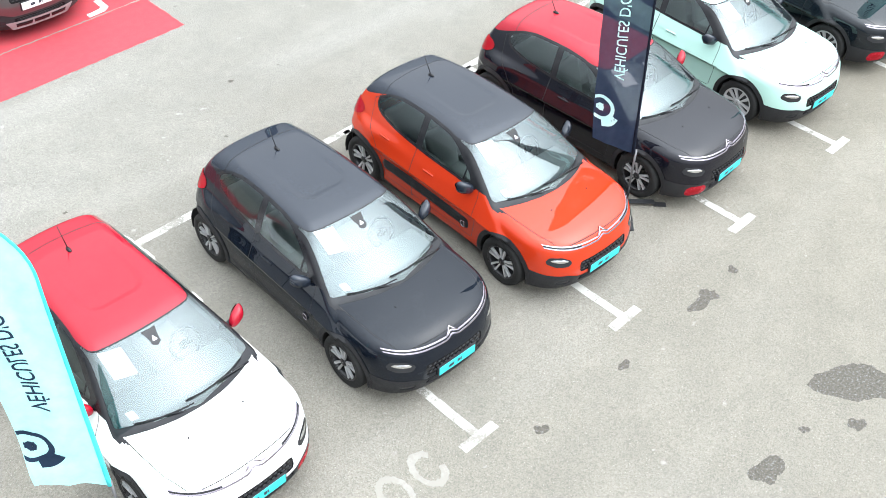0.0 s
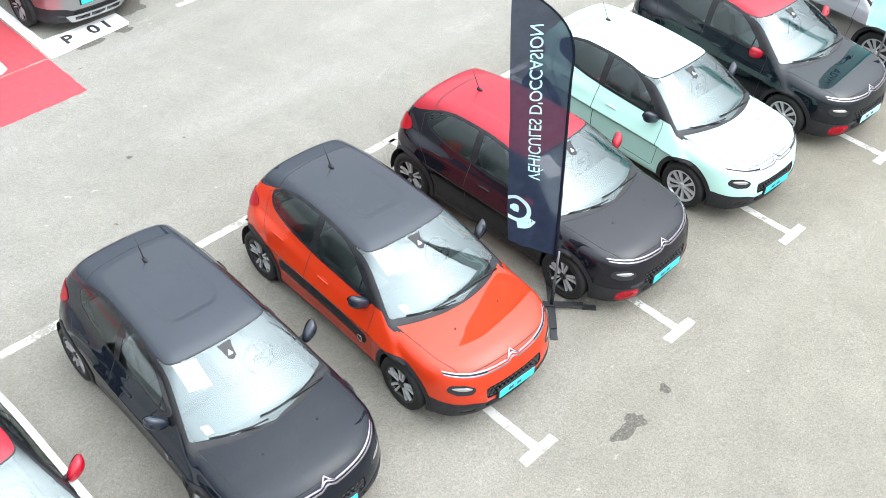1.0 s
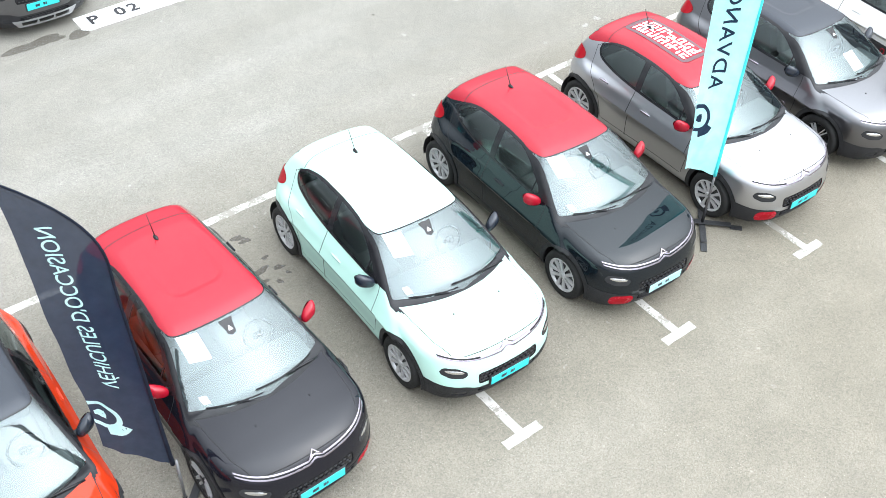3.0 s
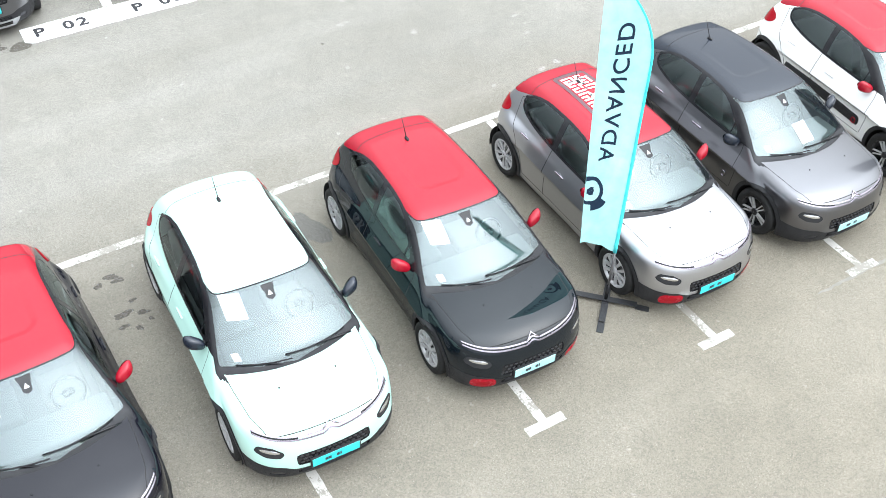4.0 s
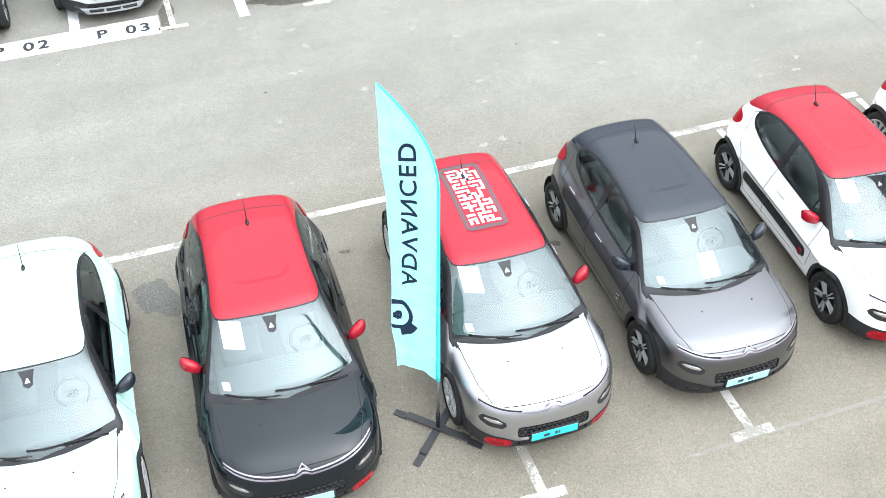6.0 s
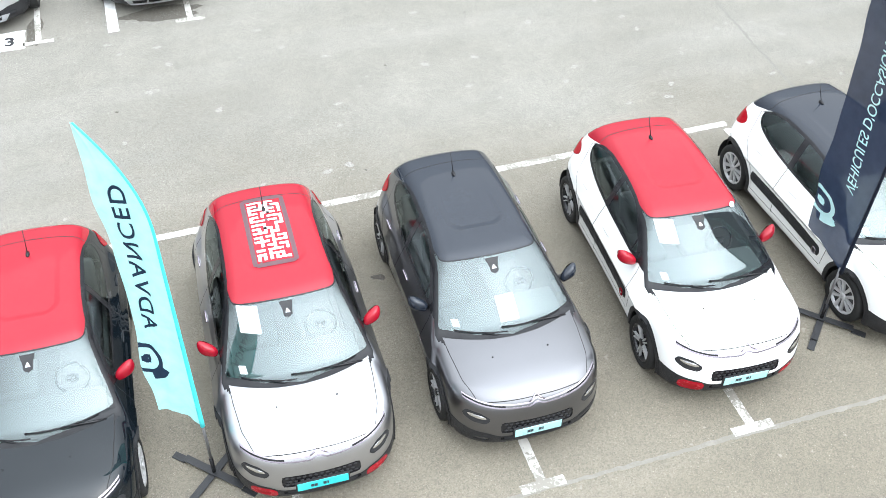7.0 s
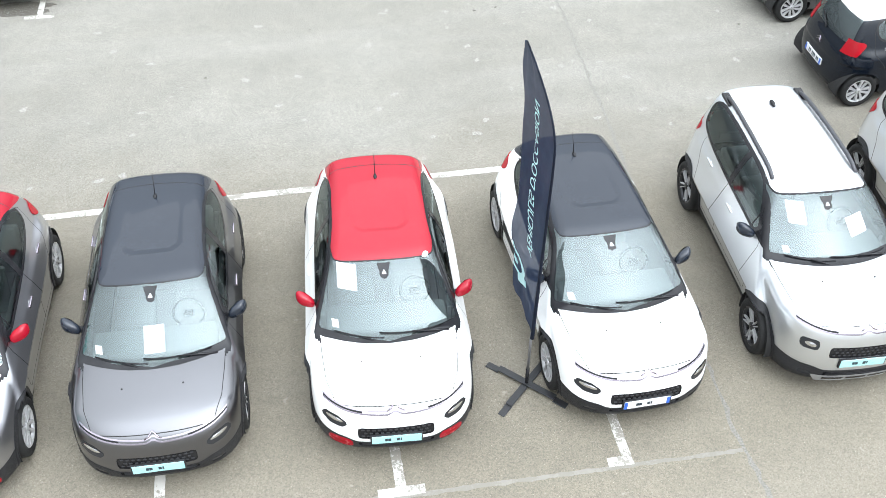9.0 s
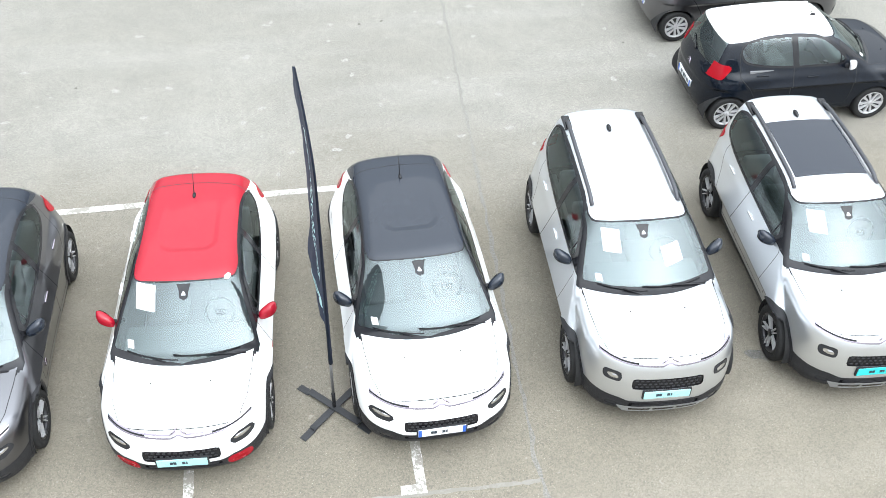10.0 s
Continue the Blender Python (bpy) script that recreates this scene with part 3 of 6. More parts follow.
def suv_shape():
    s = hatch_shape()
    s.length, s.front, s.rear, s.r, s.arch = 4.16, 0.85, 3.46, 0.34, 0.388
    s.side = curve((0.18, 0.80), (0.3, 0.845), (0.5, 0.864), (0.70, 0.872), (0.88, 0.864), (1.04, 0.835), (1.14, 0.79), (1.3, 0.71))
    s.plan = curve((-0.1, -0.05), (0.5, -0.012), (0.9, 0.0), (1.5, -0.01), (2.2, -0.01), (3.0, 0.0), (3.5, -0.004), (4.0, -0.06), (4.4, -0.12))
    s.nose = curve((0.18, 0.09), (0.28, 0.02), (0.45, 0.0), (0.62, 0.0), (0.78, 0.02), (0.9, 0.055), (1.0, 0.10), (1.06, 0.16), (1.3, 0.3))
    s.tail = curve((0.18, 4.04), (0.35, 4.14), (0.6, 4.16), (0.8, 4.14), (1.0, 4.10), (1.2, 4.04), (1.4, 3.98))
    s.hood = curve((0.0, 0.96), (0.12, 1.025), (0.3, 1.075), (0.6, 1.115), (0.95, 1.145), (1.3, 1.155), (2.2, 1.16), (3.4, 1.18), (4.3, 1.16))
    s.hood_crown = 0.085
    s.roof = curve((1.4, 1.52), (1.75, 1.595), (2.0, 1.625), (2.4, 1.648), (3.0, 1.655), (3.5, 1.635), (3.9, 1.595), (4.2, 1.55))
    s.ws = (0.95, 1.10, 1.72, 1.60, 0.42)
    s.cabin = (0.825, 1.10, 0.42)
    s.cabin_plan = curve((1.0, 0.0), (1.8, -0.005), (2.8, -0.008), (3.4, -0.03), (4.0, -0.09), (4.3, -0.13))
    s.backlight = (3.96, 1.57, 4.08, 1.14)
    s.glass_poly = [(1.50, 1.165), (1.98, 1.53), (2.45, 1.562), (3.1, 1.562), (3.62, 1.53), (3.78, 1.46), (3.70, 1.24), (3.3, 1.195), (2.2, 1.175)]
    s.b_pillar, s.quarter = (2.46, 2.56), 1.70
    s.roof_line = curve((1.5, 1.46), (1.9, 1.545), (2.4, 1.59), (3.1, 1.59), (3.6, 1.565), (3.85, 1.53), (4.3, 1.50))
    s.ws_poly = [(-0.72, 1.22), (-0.59, 1.555), (0.59, 1.555), (0.72, 1.22), (0.4, 1.195), (0, 1.185), (-0.4, 1.195)]
    s.black_ws = [(-0.83, 1.12), (-0.645, 1.584), (0.645, 1.584), (0.83, 1.12), (0, 1.09)]
    s.door_f = [(1.42, 0.40), (1.38, 0.70), (1.40, 1.1), (1.46, 1.19), (1.95, 1.56), (2.51, 1.60), (2.51, 0.40)]
    s.door_r = [(2.515, 0.40), (2.515, 1.60), (3.1, 1.60), (3.42, 1.58), (3.46, 1.10), (3.28, 0.90), (3.12, 0.70), (3.03, 0.40)]
    s.relief, s.spoiler = False, False
    return s


def city_shape():
    s = hatch_shape()
    s.length, s.front, s.rear, s.r, s.arch = 3.48, 0.70, 3.04, 0.285, 0.325
    s.side = curve((0.15, 0.72), (0.25, 0.77), (0.40, 0.79), (0.58, 0.80), (0.74, 0.795), (0.90, 0.765), (1.0, 0.73), (1.15, 0.65))
    s.nose = curve((0.15, 0.10), (0.24, 0.04), (0.36, 0.005), (0.50, 0.0), (0.62, 0.02), (0.74, 0.06), (0.84, 0.12), (0.9, 0.2), (1.1, 0.3))
    s.plan = curve((-0.1, -0.05), (0.4, -0.01), (0.8, 0.0), (1.5, -0.005), (2.2, 0.0), (3.0, 0.0), (3.4, -0.03), (3.7, -0.07))
    s.tail = curve((0.15, 3.36), (0.3, 3.45), (0.5, 3.48), (0.65, 3.47), (0.85, 3.44), (1.0, 3.41), (1.2, 3.36))
    s.hood = curve((0.0, 0.78), (0.12, 0.85), (0.3, 0.91), (0.6, 0.955), (0.9, 0.98), (1.3, 1.0), (2.2, 1.0), (3.0, 1.0), (3.6, 0.98))
    s.roof = curve((1.2, 1.36), (1.5, 1.42), (1.8, 1.45), (2.3, 1.465), (2.8, 1.455), (3.1, 1.43), (3.3, 1.39), (3.6, 1.33))
    s.ws = (0.72, 0.95, 1.42, 1.415, 0.40)
    s.cabin = (0.745, 0.96, 0.42)
    s.cabin_plan = curve((1.0, 0.0), (1.8, 0.0), (2.4, -0.01), (2.9, -0.04), (3.3, -0.08), (3.6, -0.12))
    s.backlight = (3.17, 1.385, 3.40, 0.97)
    s.glass_poly = [(1.22, 1.02), (1.64, 1.365), (2.1, 1.400), (2.55, 1.388), (2.87, 1.33), (2.92, 1.22), (2.85, 1.09), (2.4, 1.03), (1.8, 1.02)]
    s.b_pillar, s.quarter = (2.05, 2.14), 1.36
    s.roof_line = curve((1.2, 1.28), (1.6, 1.365), (2.1, 1.41), (2.6, 1.395), (2.85, 1.365), (3.1, 1.345), (3.6, 1.33))
    s.ws_poly = [(-0.635, 1.03), (-0.51, 1.37), (0.51, 1.37), (0.635, 1.03), (0, 0.985)]
    s.black_ws = [(-0.68, 1.0), (-0.535, 1.40), (0.535, 1.40), (0.68, 1.0), (0, 0.95)]
    s.door_f = [(1.14, 0.32), (1.10, 0.60), (1.11, 0.95), (1.16, 1.04), (1.6, 1.37), (2.10, 1.41), (2.10, 0.32)]
    s.door_r = [(2.105, 0.32), (2.105, 1.41), (2.55, 1.40), (2.86, 1.34), (2.95, 1.2), (2.93, 0.90), (2.78, 0.74), (2.66, 0.55), (2.60, 0.32)]
    s.lamp_strip, s.relief, s.spoiler = False, False, False
    return s


def body_field(s):
    wy0, wz0, wy1, wz1, bow = s.ws
    wl_ = math.hypot(wy1 - wy0, wz1 - wz0)
    ny, nz = -(wz1 - wz0) / wl_, (wy1 - wy0) / wl_
    by0, bz0, by1, bz1 = s.backlight
    bl = math.hypot(by1 - by0, bz1 - bz0)
    my, mz = (bz0 - bz1) / bl, (by1 - by0) / bl
    cw, cz, lean = s.cabin

    def f(p):
        x, y, z = np.abs(p[:, 0]), p[:, 1], p[:, 2]
        flare = 0.026 * (np.exp(-(((y - s.front) / 0.30) ** 2)) + np.exp(-(((y - s.rear) / 0.32) ** 2))) * np.exp(-(((z - 0.55) / 0.25) ** 2))
        door_dip = -0.012 * np.exp(-(((y - 2.15) / 0.7) ** 4)) * np.exp(-(((z - 0.68) / 0.10) ** 2))
        side = x - (s.side(z) + s.plan(y) + flare + door_dip - 0.22 * np.clip(z - 0.82, 0, 1) * step(y, s.length - 0.85, s.length - 0.15))
        nose = s.nose(z) + 0.17 * x**2 + 0.62 * x**5 - y
        tail = y - (s.tail(z) - 0.15 * x**2 - (0.50 + s.corner * np.clip((z - 0.6) / 0.3, 0, 1)) * x**5)
        top = z - (s.hood(y) - s.hood_crown * x**2 - 0.10 * x**6)
        low = smax(smax(side, top, 0.09), nose, 0.11)
        low = smax(low, tail, 0.22)
        low = smax(low, 0.19 - z, 0.05)
        screen = ((y - wy0 - bow * x**2) * ny + (z - wz0) * nz)
        cside = x - (cw - lean * (z - cz) - 0.35 * np.clip(z - cz - 0.15, 0, 1) ** 2 + s.cabin_plan(y))
        roof = z - (s.roof(y) - 0.10 * x**2 - 0.12 * x**4)
        if s.relief:
            dx, dy = x - 0.14, np.abs(y - 2.85) - 0.54
            pan = np.hypot(np.maximum(dx, 0), np.maximum(dy, 0)) + np.minimum(np.maximum(dx, dy), 0) - 0.17
            roof = roof + 0.020 * step(-pan, -0.045, 0.045) * (1 - step(y, 2.35, 3.2))
        back = (y - by0 + 0.12 * x**2 + s.round_tail * x**4) * my + (z - bz0) * mz
        cab = smax(smax(cside, roof, 0.10), screen, 0.05)
        cab = smax(cab, back, 0.05)
        cab = smax(smax(cab, tail, 0.08), 0.7 - z, 0.02)
        return smin(low, cab, 0.035)
    return f


def field_mesh(f, lo, hi, h):
    """Quads on the zero surface of f, drawn onto it."""
    n = [int(round((b - a) / h)) + 1 for a, b in zip(lo, hi)]
    ax = [np.linspace(a, b, k) for a, b, k in zip(lo, hi, n)]
    g = np.stack(np.meshgrid(*ax, indexing="ij"), -1)
    ins = (f(g.reshape(-1, 3)) < 0).reshape(n)
    c = np.zeros([k - 1 for k in n], int)
    for d in np.ndindex(2, 2, 2):
        c += ins[d[0]:n[0] - 1 + d[0], d[1]:n[1] - 1 + d[1], d[2]:n[2] - 1 + d[2]]
    cells = np.argwhere((c > 0) & (c < 8))
    index = np.full(c.shape, -1)
    index[tuple(cells.T)] = np.arange(len(cells))
    p = np.array(lo) + (cells + 0.5) * np.array([(b - a) / (k - 1) for a, b, k in zip(lo, hi, n)])
    for _ in range(7):
        v, gr = f(p), gradient(f, p)
        move = gr * (v / np.maximum((gr**2).sum(1), 0.05))[:, None]
        ln = np.linalg.norm(move, axis=1, keepdims=True)
        p = p - move * np.minimum(1, 0.6 * h / np.maximum(ln, 1e-9))
    quads = []
    for a in range(3):
        b, d = (a + 1) % 3, (a + 2) % 3
        s0, s1 = [slice(None)] * 3, [slice(None)] * 3
        s0[a], s1[a] = slice(0, -1), slice(1, None)
        i0, i1 = ins[tuple(s0)], ins[tuple(s1)]
        for e in np.argwhere(i0 != i1):
            q = []
            for db, dd in ((-1, -1), (0, -1), (0, 0), (-1, 0)):
                o = e.copy()
                o[b] += db
                o[d] += dd
                q.append(index[tuple(o)])
            quads.append(q if i0[tuple(e)] else q[::-1])
    return p, quads


def gradient(f, p, e=2e-3):
    out = np.empty_like(p)
    for i in range(3):
        d = np.zeros(3)
        d[i] = e
        out[:, i] = (f(p + d) - f(p - d)) / (2 * e)
    return out


def cut(bm, d):
    """Splits the faces along the line where d changes its sign."""
    bm.verts.ensure_lookup_table()
    bm.verts.index_update()
    v = d(np.array([w.co[:] for w in bm.verts]))
    v = np.where(np.abs(v) < 1e-5, 1e-5, v)
    touched, fresh = set(), set()
    for e in [e for e in bm.edges if v[e.verts[0].index] * v[e.verts[1].index] < 0]:
        a, b = v[e.verts[0].index], v[e.verts[1].index]
        _, w = bmesh.utils.edge_split(e, e.verts[0], min(max(a / (a - b), 0.01), 0.99))
        fresh.add(w)
    for w in fresh:
        touched.update(w.link_faces)
    for fc in touched:
        ws = [w for w in fc.verts if w in fresh]
        for _ in range(4):
            if len(ws) < 2:
                break
            try:
                bmesh.utils.face_split(fc, ws[0], ws[1])
            except ValueError:
                pass
            ws = ws[2:]


def islands(faces):
    """The given faces, sorted into connected pieces."""
    left, out = set(faces), []
    for seed in faces:
        if seed not in left:
            continue
        left.discard(seed)
        isle, todo = [], [seed]
        while todo:
            fc = todo.pop()
            isle.append(fc)
            for e in fc.edges:
                for o in e.link_faces:
                    if o in left:
                        left.discard(o)
                        todo.append(o)
        if len(isle) > 3:
            out.append(isle)
    return out


def rounded(poly, times=2):
    """A polygon with its corners cut into a smooth curve."""
    for _ in range(times):
        poly = [q for a, b in zip(poly, poly[1:] + poly[:1]) for q in ((a[0] * 0.8 + b[0] * 0.2, a[1] * 0.8 + b[1] * 0.2), (a[0] * 0.2 + b[0] * 0.8, a[1] * 0.2 + b[1] * 0.8))]
    return poly


def panel(name, faces, f, material, parent, proud=0.0, label=""):
    """The given faces of the body as one part; proud lifts it off the body with a rim."""
    idx, verts, polys = {}, [], []
    for fc in faces:
        poly = []
        for v in fc.verts:
            if v not in idx:
                idx[v] = len(verts)
                verts.append(v.co[:])
            poly.append(idx[v])
        polys.append(poly)
    if not verts:
        return None
    p = np.array(verts)
    g = gradient(f, p)
    nrm = g / np.maximum(np.linalg.norm(g, axis=1, keepdims=True), 1e-6)
    nverts = len(verts)
    if proud:
        count = {}
        for poly in polys:
            for a, b in zip(poly, poly[1:] + poly[:1]):
                count[(a, b)] = count.get((a, b), 0) + 1
        rim = [(a, b) for (a, b) in count if (b, a) not in count]
        q = p + nrm * proud
        base = {}
        extra = []
        for a, b in rim:
            for k in (a, b):
                if k not in base:
                    base[k] = nverts + len(extra)
                    extra.append(p[k] - nrm[k] * 0.004)
        polys = polys + [[b, a, base[a], base[b]] for a, b in rim]
        p = np.vstack([q, np.array(extra)]) if extra else q
        nrm = np.vstack([nrm, nrm[list(base)]]) if extra else nrm
    me = bpy.data.meshes.new(name)
    me.from_pydata(p.tolist(), [], polys)
    me.polygons.foreach_set("use_smooth", [True] * len(polys))
    me.normals_split_custom_set_from_vertices(nrm.tolist())
    me.materials.append(material)
    ob = new(name, me)
    ob.parent = parent
    if label:
        tagged(ob, label)
    return ob


def oblong(px, pz, x0, z0, x1, z1, r):
    return in_poly(px, pz, [(x0 + r, z0 + r), (x1 - r, z0 + r), (x1 - r, z1 - r), (x0 + r, z1 - r)], r)


def cut_lines(s, kind):
    """The edges of the panels: name, function, and the half of the body where each one counts."""
    X, Y, Z = (lambda p: np.abs(p[:, 0])), (lambda p: p[:, 1]), (lambda p: p[:, 2])
    dz = {"hatch": 0.0, "suv": 0.17, "city": 0.0}[kind]
    d = {}
    d["arch_f"] = lambda p: np.where(X(p) > 0.45, np.hypot(Y(p) - s.front, Z(p) - s.r) - s.arch, 9)
    d["arch_r"] = lambda p: np.where(X(p) > 0.45, np.hypot(Y(p) - s.rear, Z(p) - s.r) - s.arch, 9)
    w = {"hatch": 0.058, "suv": 0.066, "city": 0.012}[kind]
    d["ring_f"] = lambda p: d["arch_f"](p) - w
    d["ring_r"] = lambda p: d["arch_r"](p) - w
    side = lambda p: X(p) > 0.45
    outline = rounded(s.glass_poly)
    d["glass_rim"] = lambda p: np.where(side(p), in_poly(Y(p), Z(p), outline, 0.03), 9)
    d["glass"] = lambda p: np.where(side(p), in_poly(Y(p), Z(p), outline, 0.0), 9)
    front = lambda p: Y(p) < 2.1
    d["screen_rim"] = lambda p: np.where(front(p) & (Z(p) > s.ws[1] - 0.02), in_poly(p[:, 0], Z(p) + s.bend * p[:, 0] ** 2, s.black_ws, 0.0), 9)
    d["screen"] = lambda p: np.where(front(p), in_poly(p[:, 0], Z(p) + s.bend * p[:, 0] ** 2, s.ws_poly, 0.02), 9)
    d["roof"] = lambda p: np.where((Y(p) > 1.3) & (Y(p) < s.length - 0.05), s.roof_line(Y(p)) - Z(p), 9)
    for nm, k in (("door_f", s.door_f), ("door_r", s.door_r)):
        d[nm + "+"] = lambda p, k=k: np.where(side(p), in_poly(Y(p), Z(p), k, 0.005), 9)
        d[nm] = lambda p, k=k: np.where(side(p), in_poly(Y(p), Z(p), k, -0.003), 9)
    hw = s.cabin[0]
    hz = s.hood(np.array([0.15]))[0]
    hood = [(-hw + 0.20, 0.13), (hw - 0.20, 0.13), (hw - 0.11, 0.36), (hw - 0.075, 0.7), (hw - 0.065, s.ws[0] + 0.07), (0.5, s.ws[0] + 0.03), (0.25, s.ws[0] - 0.005), (0, s.ws[0] - 0.02), (-0.25, s.ws[0] - 0.005), (-0.5, s.ws[0] + 0.03), (-hw + 0.065, s.ws[0] + 0.07), (-hw + 0.075, 0.7), (-hw + 0.11, 0.36)]
    d["hood+"] = lambda p: np.where((Z(p) > hz - 0.12) & (Y(p) < 1.6), in_poly(p[:, 0], Y(p) - 0.30 * np.abs(p[:, 0]) ** 2.5, hood, 0.005), 9)
    d["hood"] = lambda p: np.where((Z(p) > hz - 0.12) & (Y(p) < 1.6), in_poly(p[:, 0], Y(p) - 0.30 * np.abs(p[:, 0]) ** 2.5, hood, -0.003), 9)
    sill = curve((0.0, 0.40), (0.5, 0.43), (0.7, 0.42), (1.2, 0.27), (3.0, 0.27), (3.7, 0.38), (4.3, 0.42)) if kind == "hatch" else curve((0.0, 0.42), (0.5, 0.44), (1.2, 0.36), (3.0, 0.36), (3.7, 0.45), (4.3, 0.50))
    low = 0.0 if kind != "city" else 0.10
    d["sill"] = lambda p: Z(p) - (sill(Y(p)) - low + np.where(Y(p) < 0.6, 0.05 * step(X(p), 0.38, 0.56), 0.0))
    nose = lambda p: Y(p) < 0.8
    if kind == "suv":
        d["lamp"] = lambda p: np.where(nose(p), oblong(X(p), Z(p), 0.515, 0.715, 0.70, 0.845, 0.045), 9)
    else:
        d["lamp"] = lambda p: np.where(nose(p), in_poly(X(p), Z(p), [(0.535, 0.640), (0.56, 0.618), (0.67, 0.620), (0.725, 0.652), (0.705, 0.687), (0.61, 0.684)], 0.030), 9)
    d["fog_rim"] = lambda p: np.where(nose(p), oblong(X(p), Z(p), 0.455, 0.270, 0.705, 0.430, 0.062), 9)
    d["fog"] = lambda p: np.where(nose(p), oblong(X(p), Z(p), 0.515, 0.318, 0.650, 0.385, 0.03), 9)
    d["grille"] = lambda p: np.where(nose(p), oblong(X(p), Z(p), -0.5, 0.455 + dz, 0.40, 0.605 + dz, 0.04), 9)
    d["intake"] = lambda p: np.where(nose(p), oblong(X(p), Z(p), -0.5, 0.315, 0.40, 0.395, 0.03), 9)
    d["cowl"] = lambda p: np.where((Y(p) > s.ws[0] - 0.15) & (Y(p) < s.ws[2]), X(p) - (hw - 0.055), 9)
    d["pillar"] = lambda p: np.where((Y(p) > s.ws[0] + 0.15) & (Y(p) < 2.1) & (X(p) > 0.45), s.cabin[1] + 0.045 + 0.02 * (Y(p) - 1.2) - Z(p), 9)
    if s.lamp_strip:
        run = lambda p: Z(p) - (0.775 + dz + 0.105 * (X(p) / 0.74) ** 2.4 + 0.05 * np.clip(1 - X(p) / 0.075, 0, 1)) + 0.7 * (Y(p) - 0.075 - 0.17 * X(p) ** 2 - 0.62 * X(p) ** 5)
        cap = lambda p: X(p) - 0.735
        d["strip_u"] = lambda p: np.where(nose(p), np.maximum(np.abs(run(p) - 0.024) - 0.0105, cap(p)), 9)
        d["strip_l"] = lambda p: np.where(nose(p), np.maximum(np.abs(run(p) + 0.022) - 0.0105, cap(p)), 9)
        d["strip_m"] = lambda p: np.where(nose(p), np.maximum(np.maximum(np.abs(run(p) - 0.001) - 0.0128, cap(p)), 0.34 - X(p)), 9)
        d["strip_ua"] = lambda p: np.where(nose(p), run(p) - 0.0345, 9)
        d["strip_ub"] = lambda p: np.where(nose(p), run(p) - 0.0135, 9)
        d["strip_la"] = lambda p: np.where(nose(p), run(p) + 0.0115, 9)
        d["strip_lb"] = lambda p: np.where(nose(p), run(p) + 0.0325, 9)
        d["strip_end"] = lambda p: np.where(nose(p), cap(p), 9)
        d["strip_in"] = lambda p: np.where(nose(p), X(p) - 0.34, 9)
    tz = {"hatch": 0.985, "suv": 1.06, "city": 0.95}[kind]
    L = s.length - (0.02 if kind == "hatch" else 0)
    if kind == "hatch":
        d["tail"] = lambda p: np.where((Y(p) > L - 0.65) & (X(p) > 0.40), np.sqrt(((X(p) - 0.665) / 0.125) ** 2 + ((Z(p) - tz) / 0.105) ** 2 + ((Y(p) - L + 0.26) / 0.22) ** 2) * 0.1 - 0.1, 9)
    else:
        d["tail"] = lambda p: np.where((Y(p) > L - 0.65) & (X(p) > 0.40), np.maximum(0.50 - X(p), in_poly(Y(p) - 0.25 * (0.8 - X(p)), Z(p), [(L - 0.40, tz + 0.065), (L - 0.27, tz - 0.055), (L - 0.06, tz - 0.05), (L - 0.09, tz + 0.035), (L - 0.26, tz + 0.085)], 0.04)), 9)
    by0, bz0, by1, bz1 = s.backlight
    d["back"] = lambda p: np.where(Y(p) > by0 - 0.35, in_poly(p[:, 0], Z(p), [(-0.56, bz1 + 0.05), (-0.47, bz0 - 0.06), (0.47, bz0 - 0.06), (0.56, bz1 + 0.05)], 0.02), 9)
    return d


ORDER = ("arch_f", "arch_r", "ring_f", "ring_r", "glass_rim", "glass", "screen_rim", "screen", "cowl", "pillar", "roof", "door_f+", "door_f", "door_r+", "door_r", "hood+", "hood", "sill", "lamp", "fog_rim", "fog", "grille", "intake", "tail", "back")


def spoiler_seam(s, x):
    """How far back the joint between roof and spoiler lies."""
    return s.backlight[0] - 0.29 - 0.16 * x * x


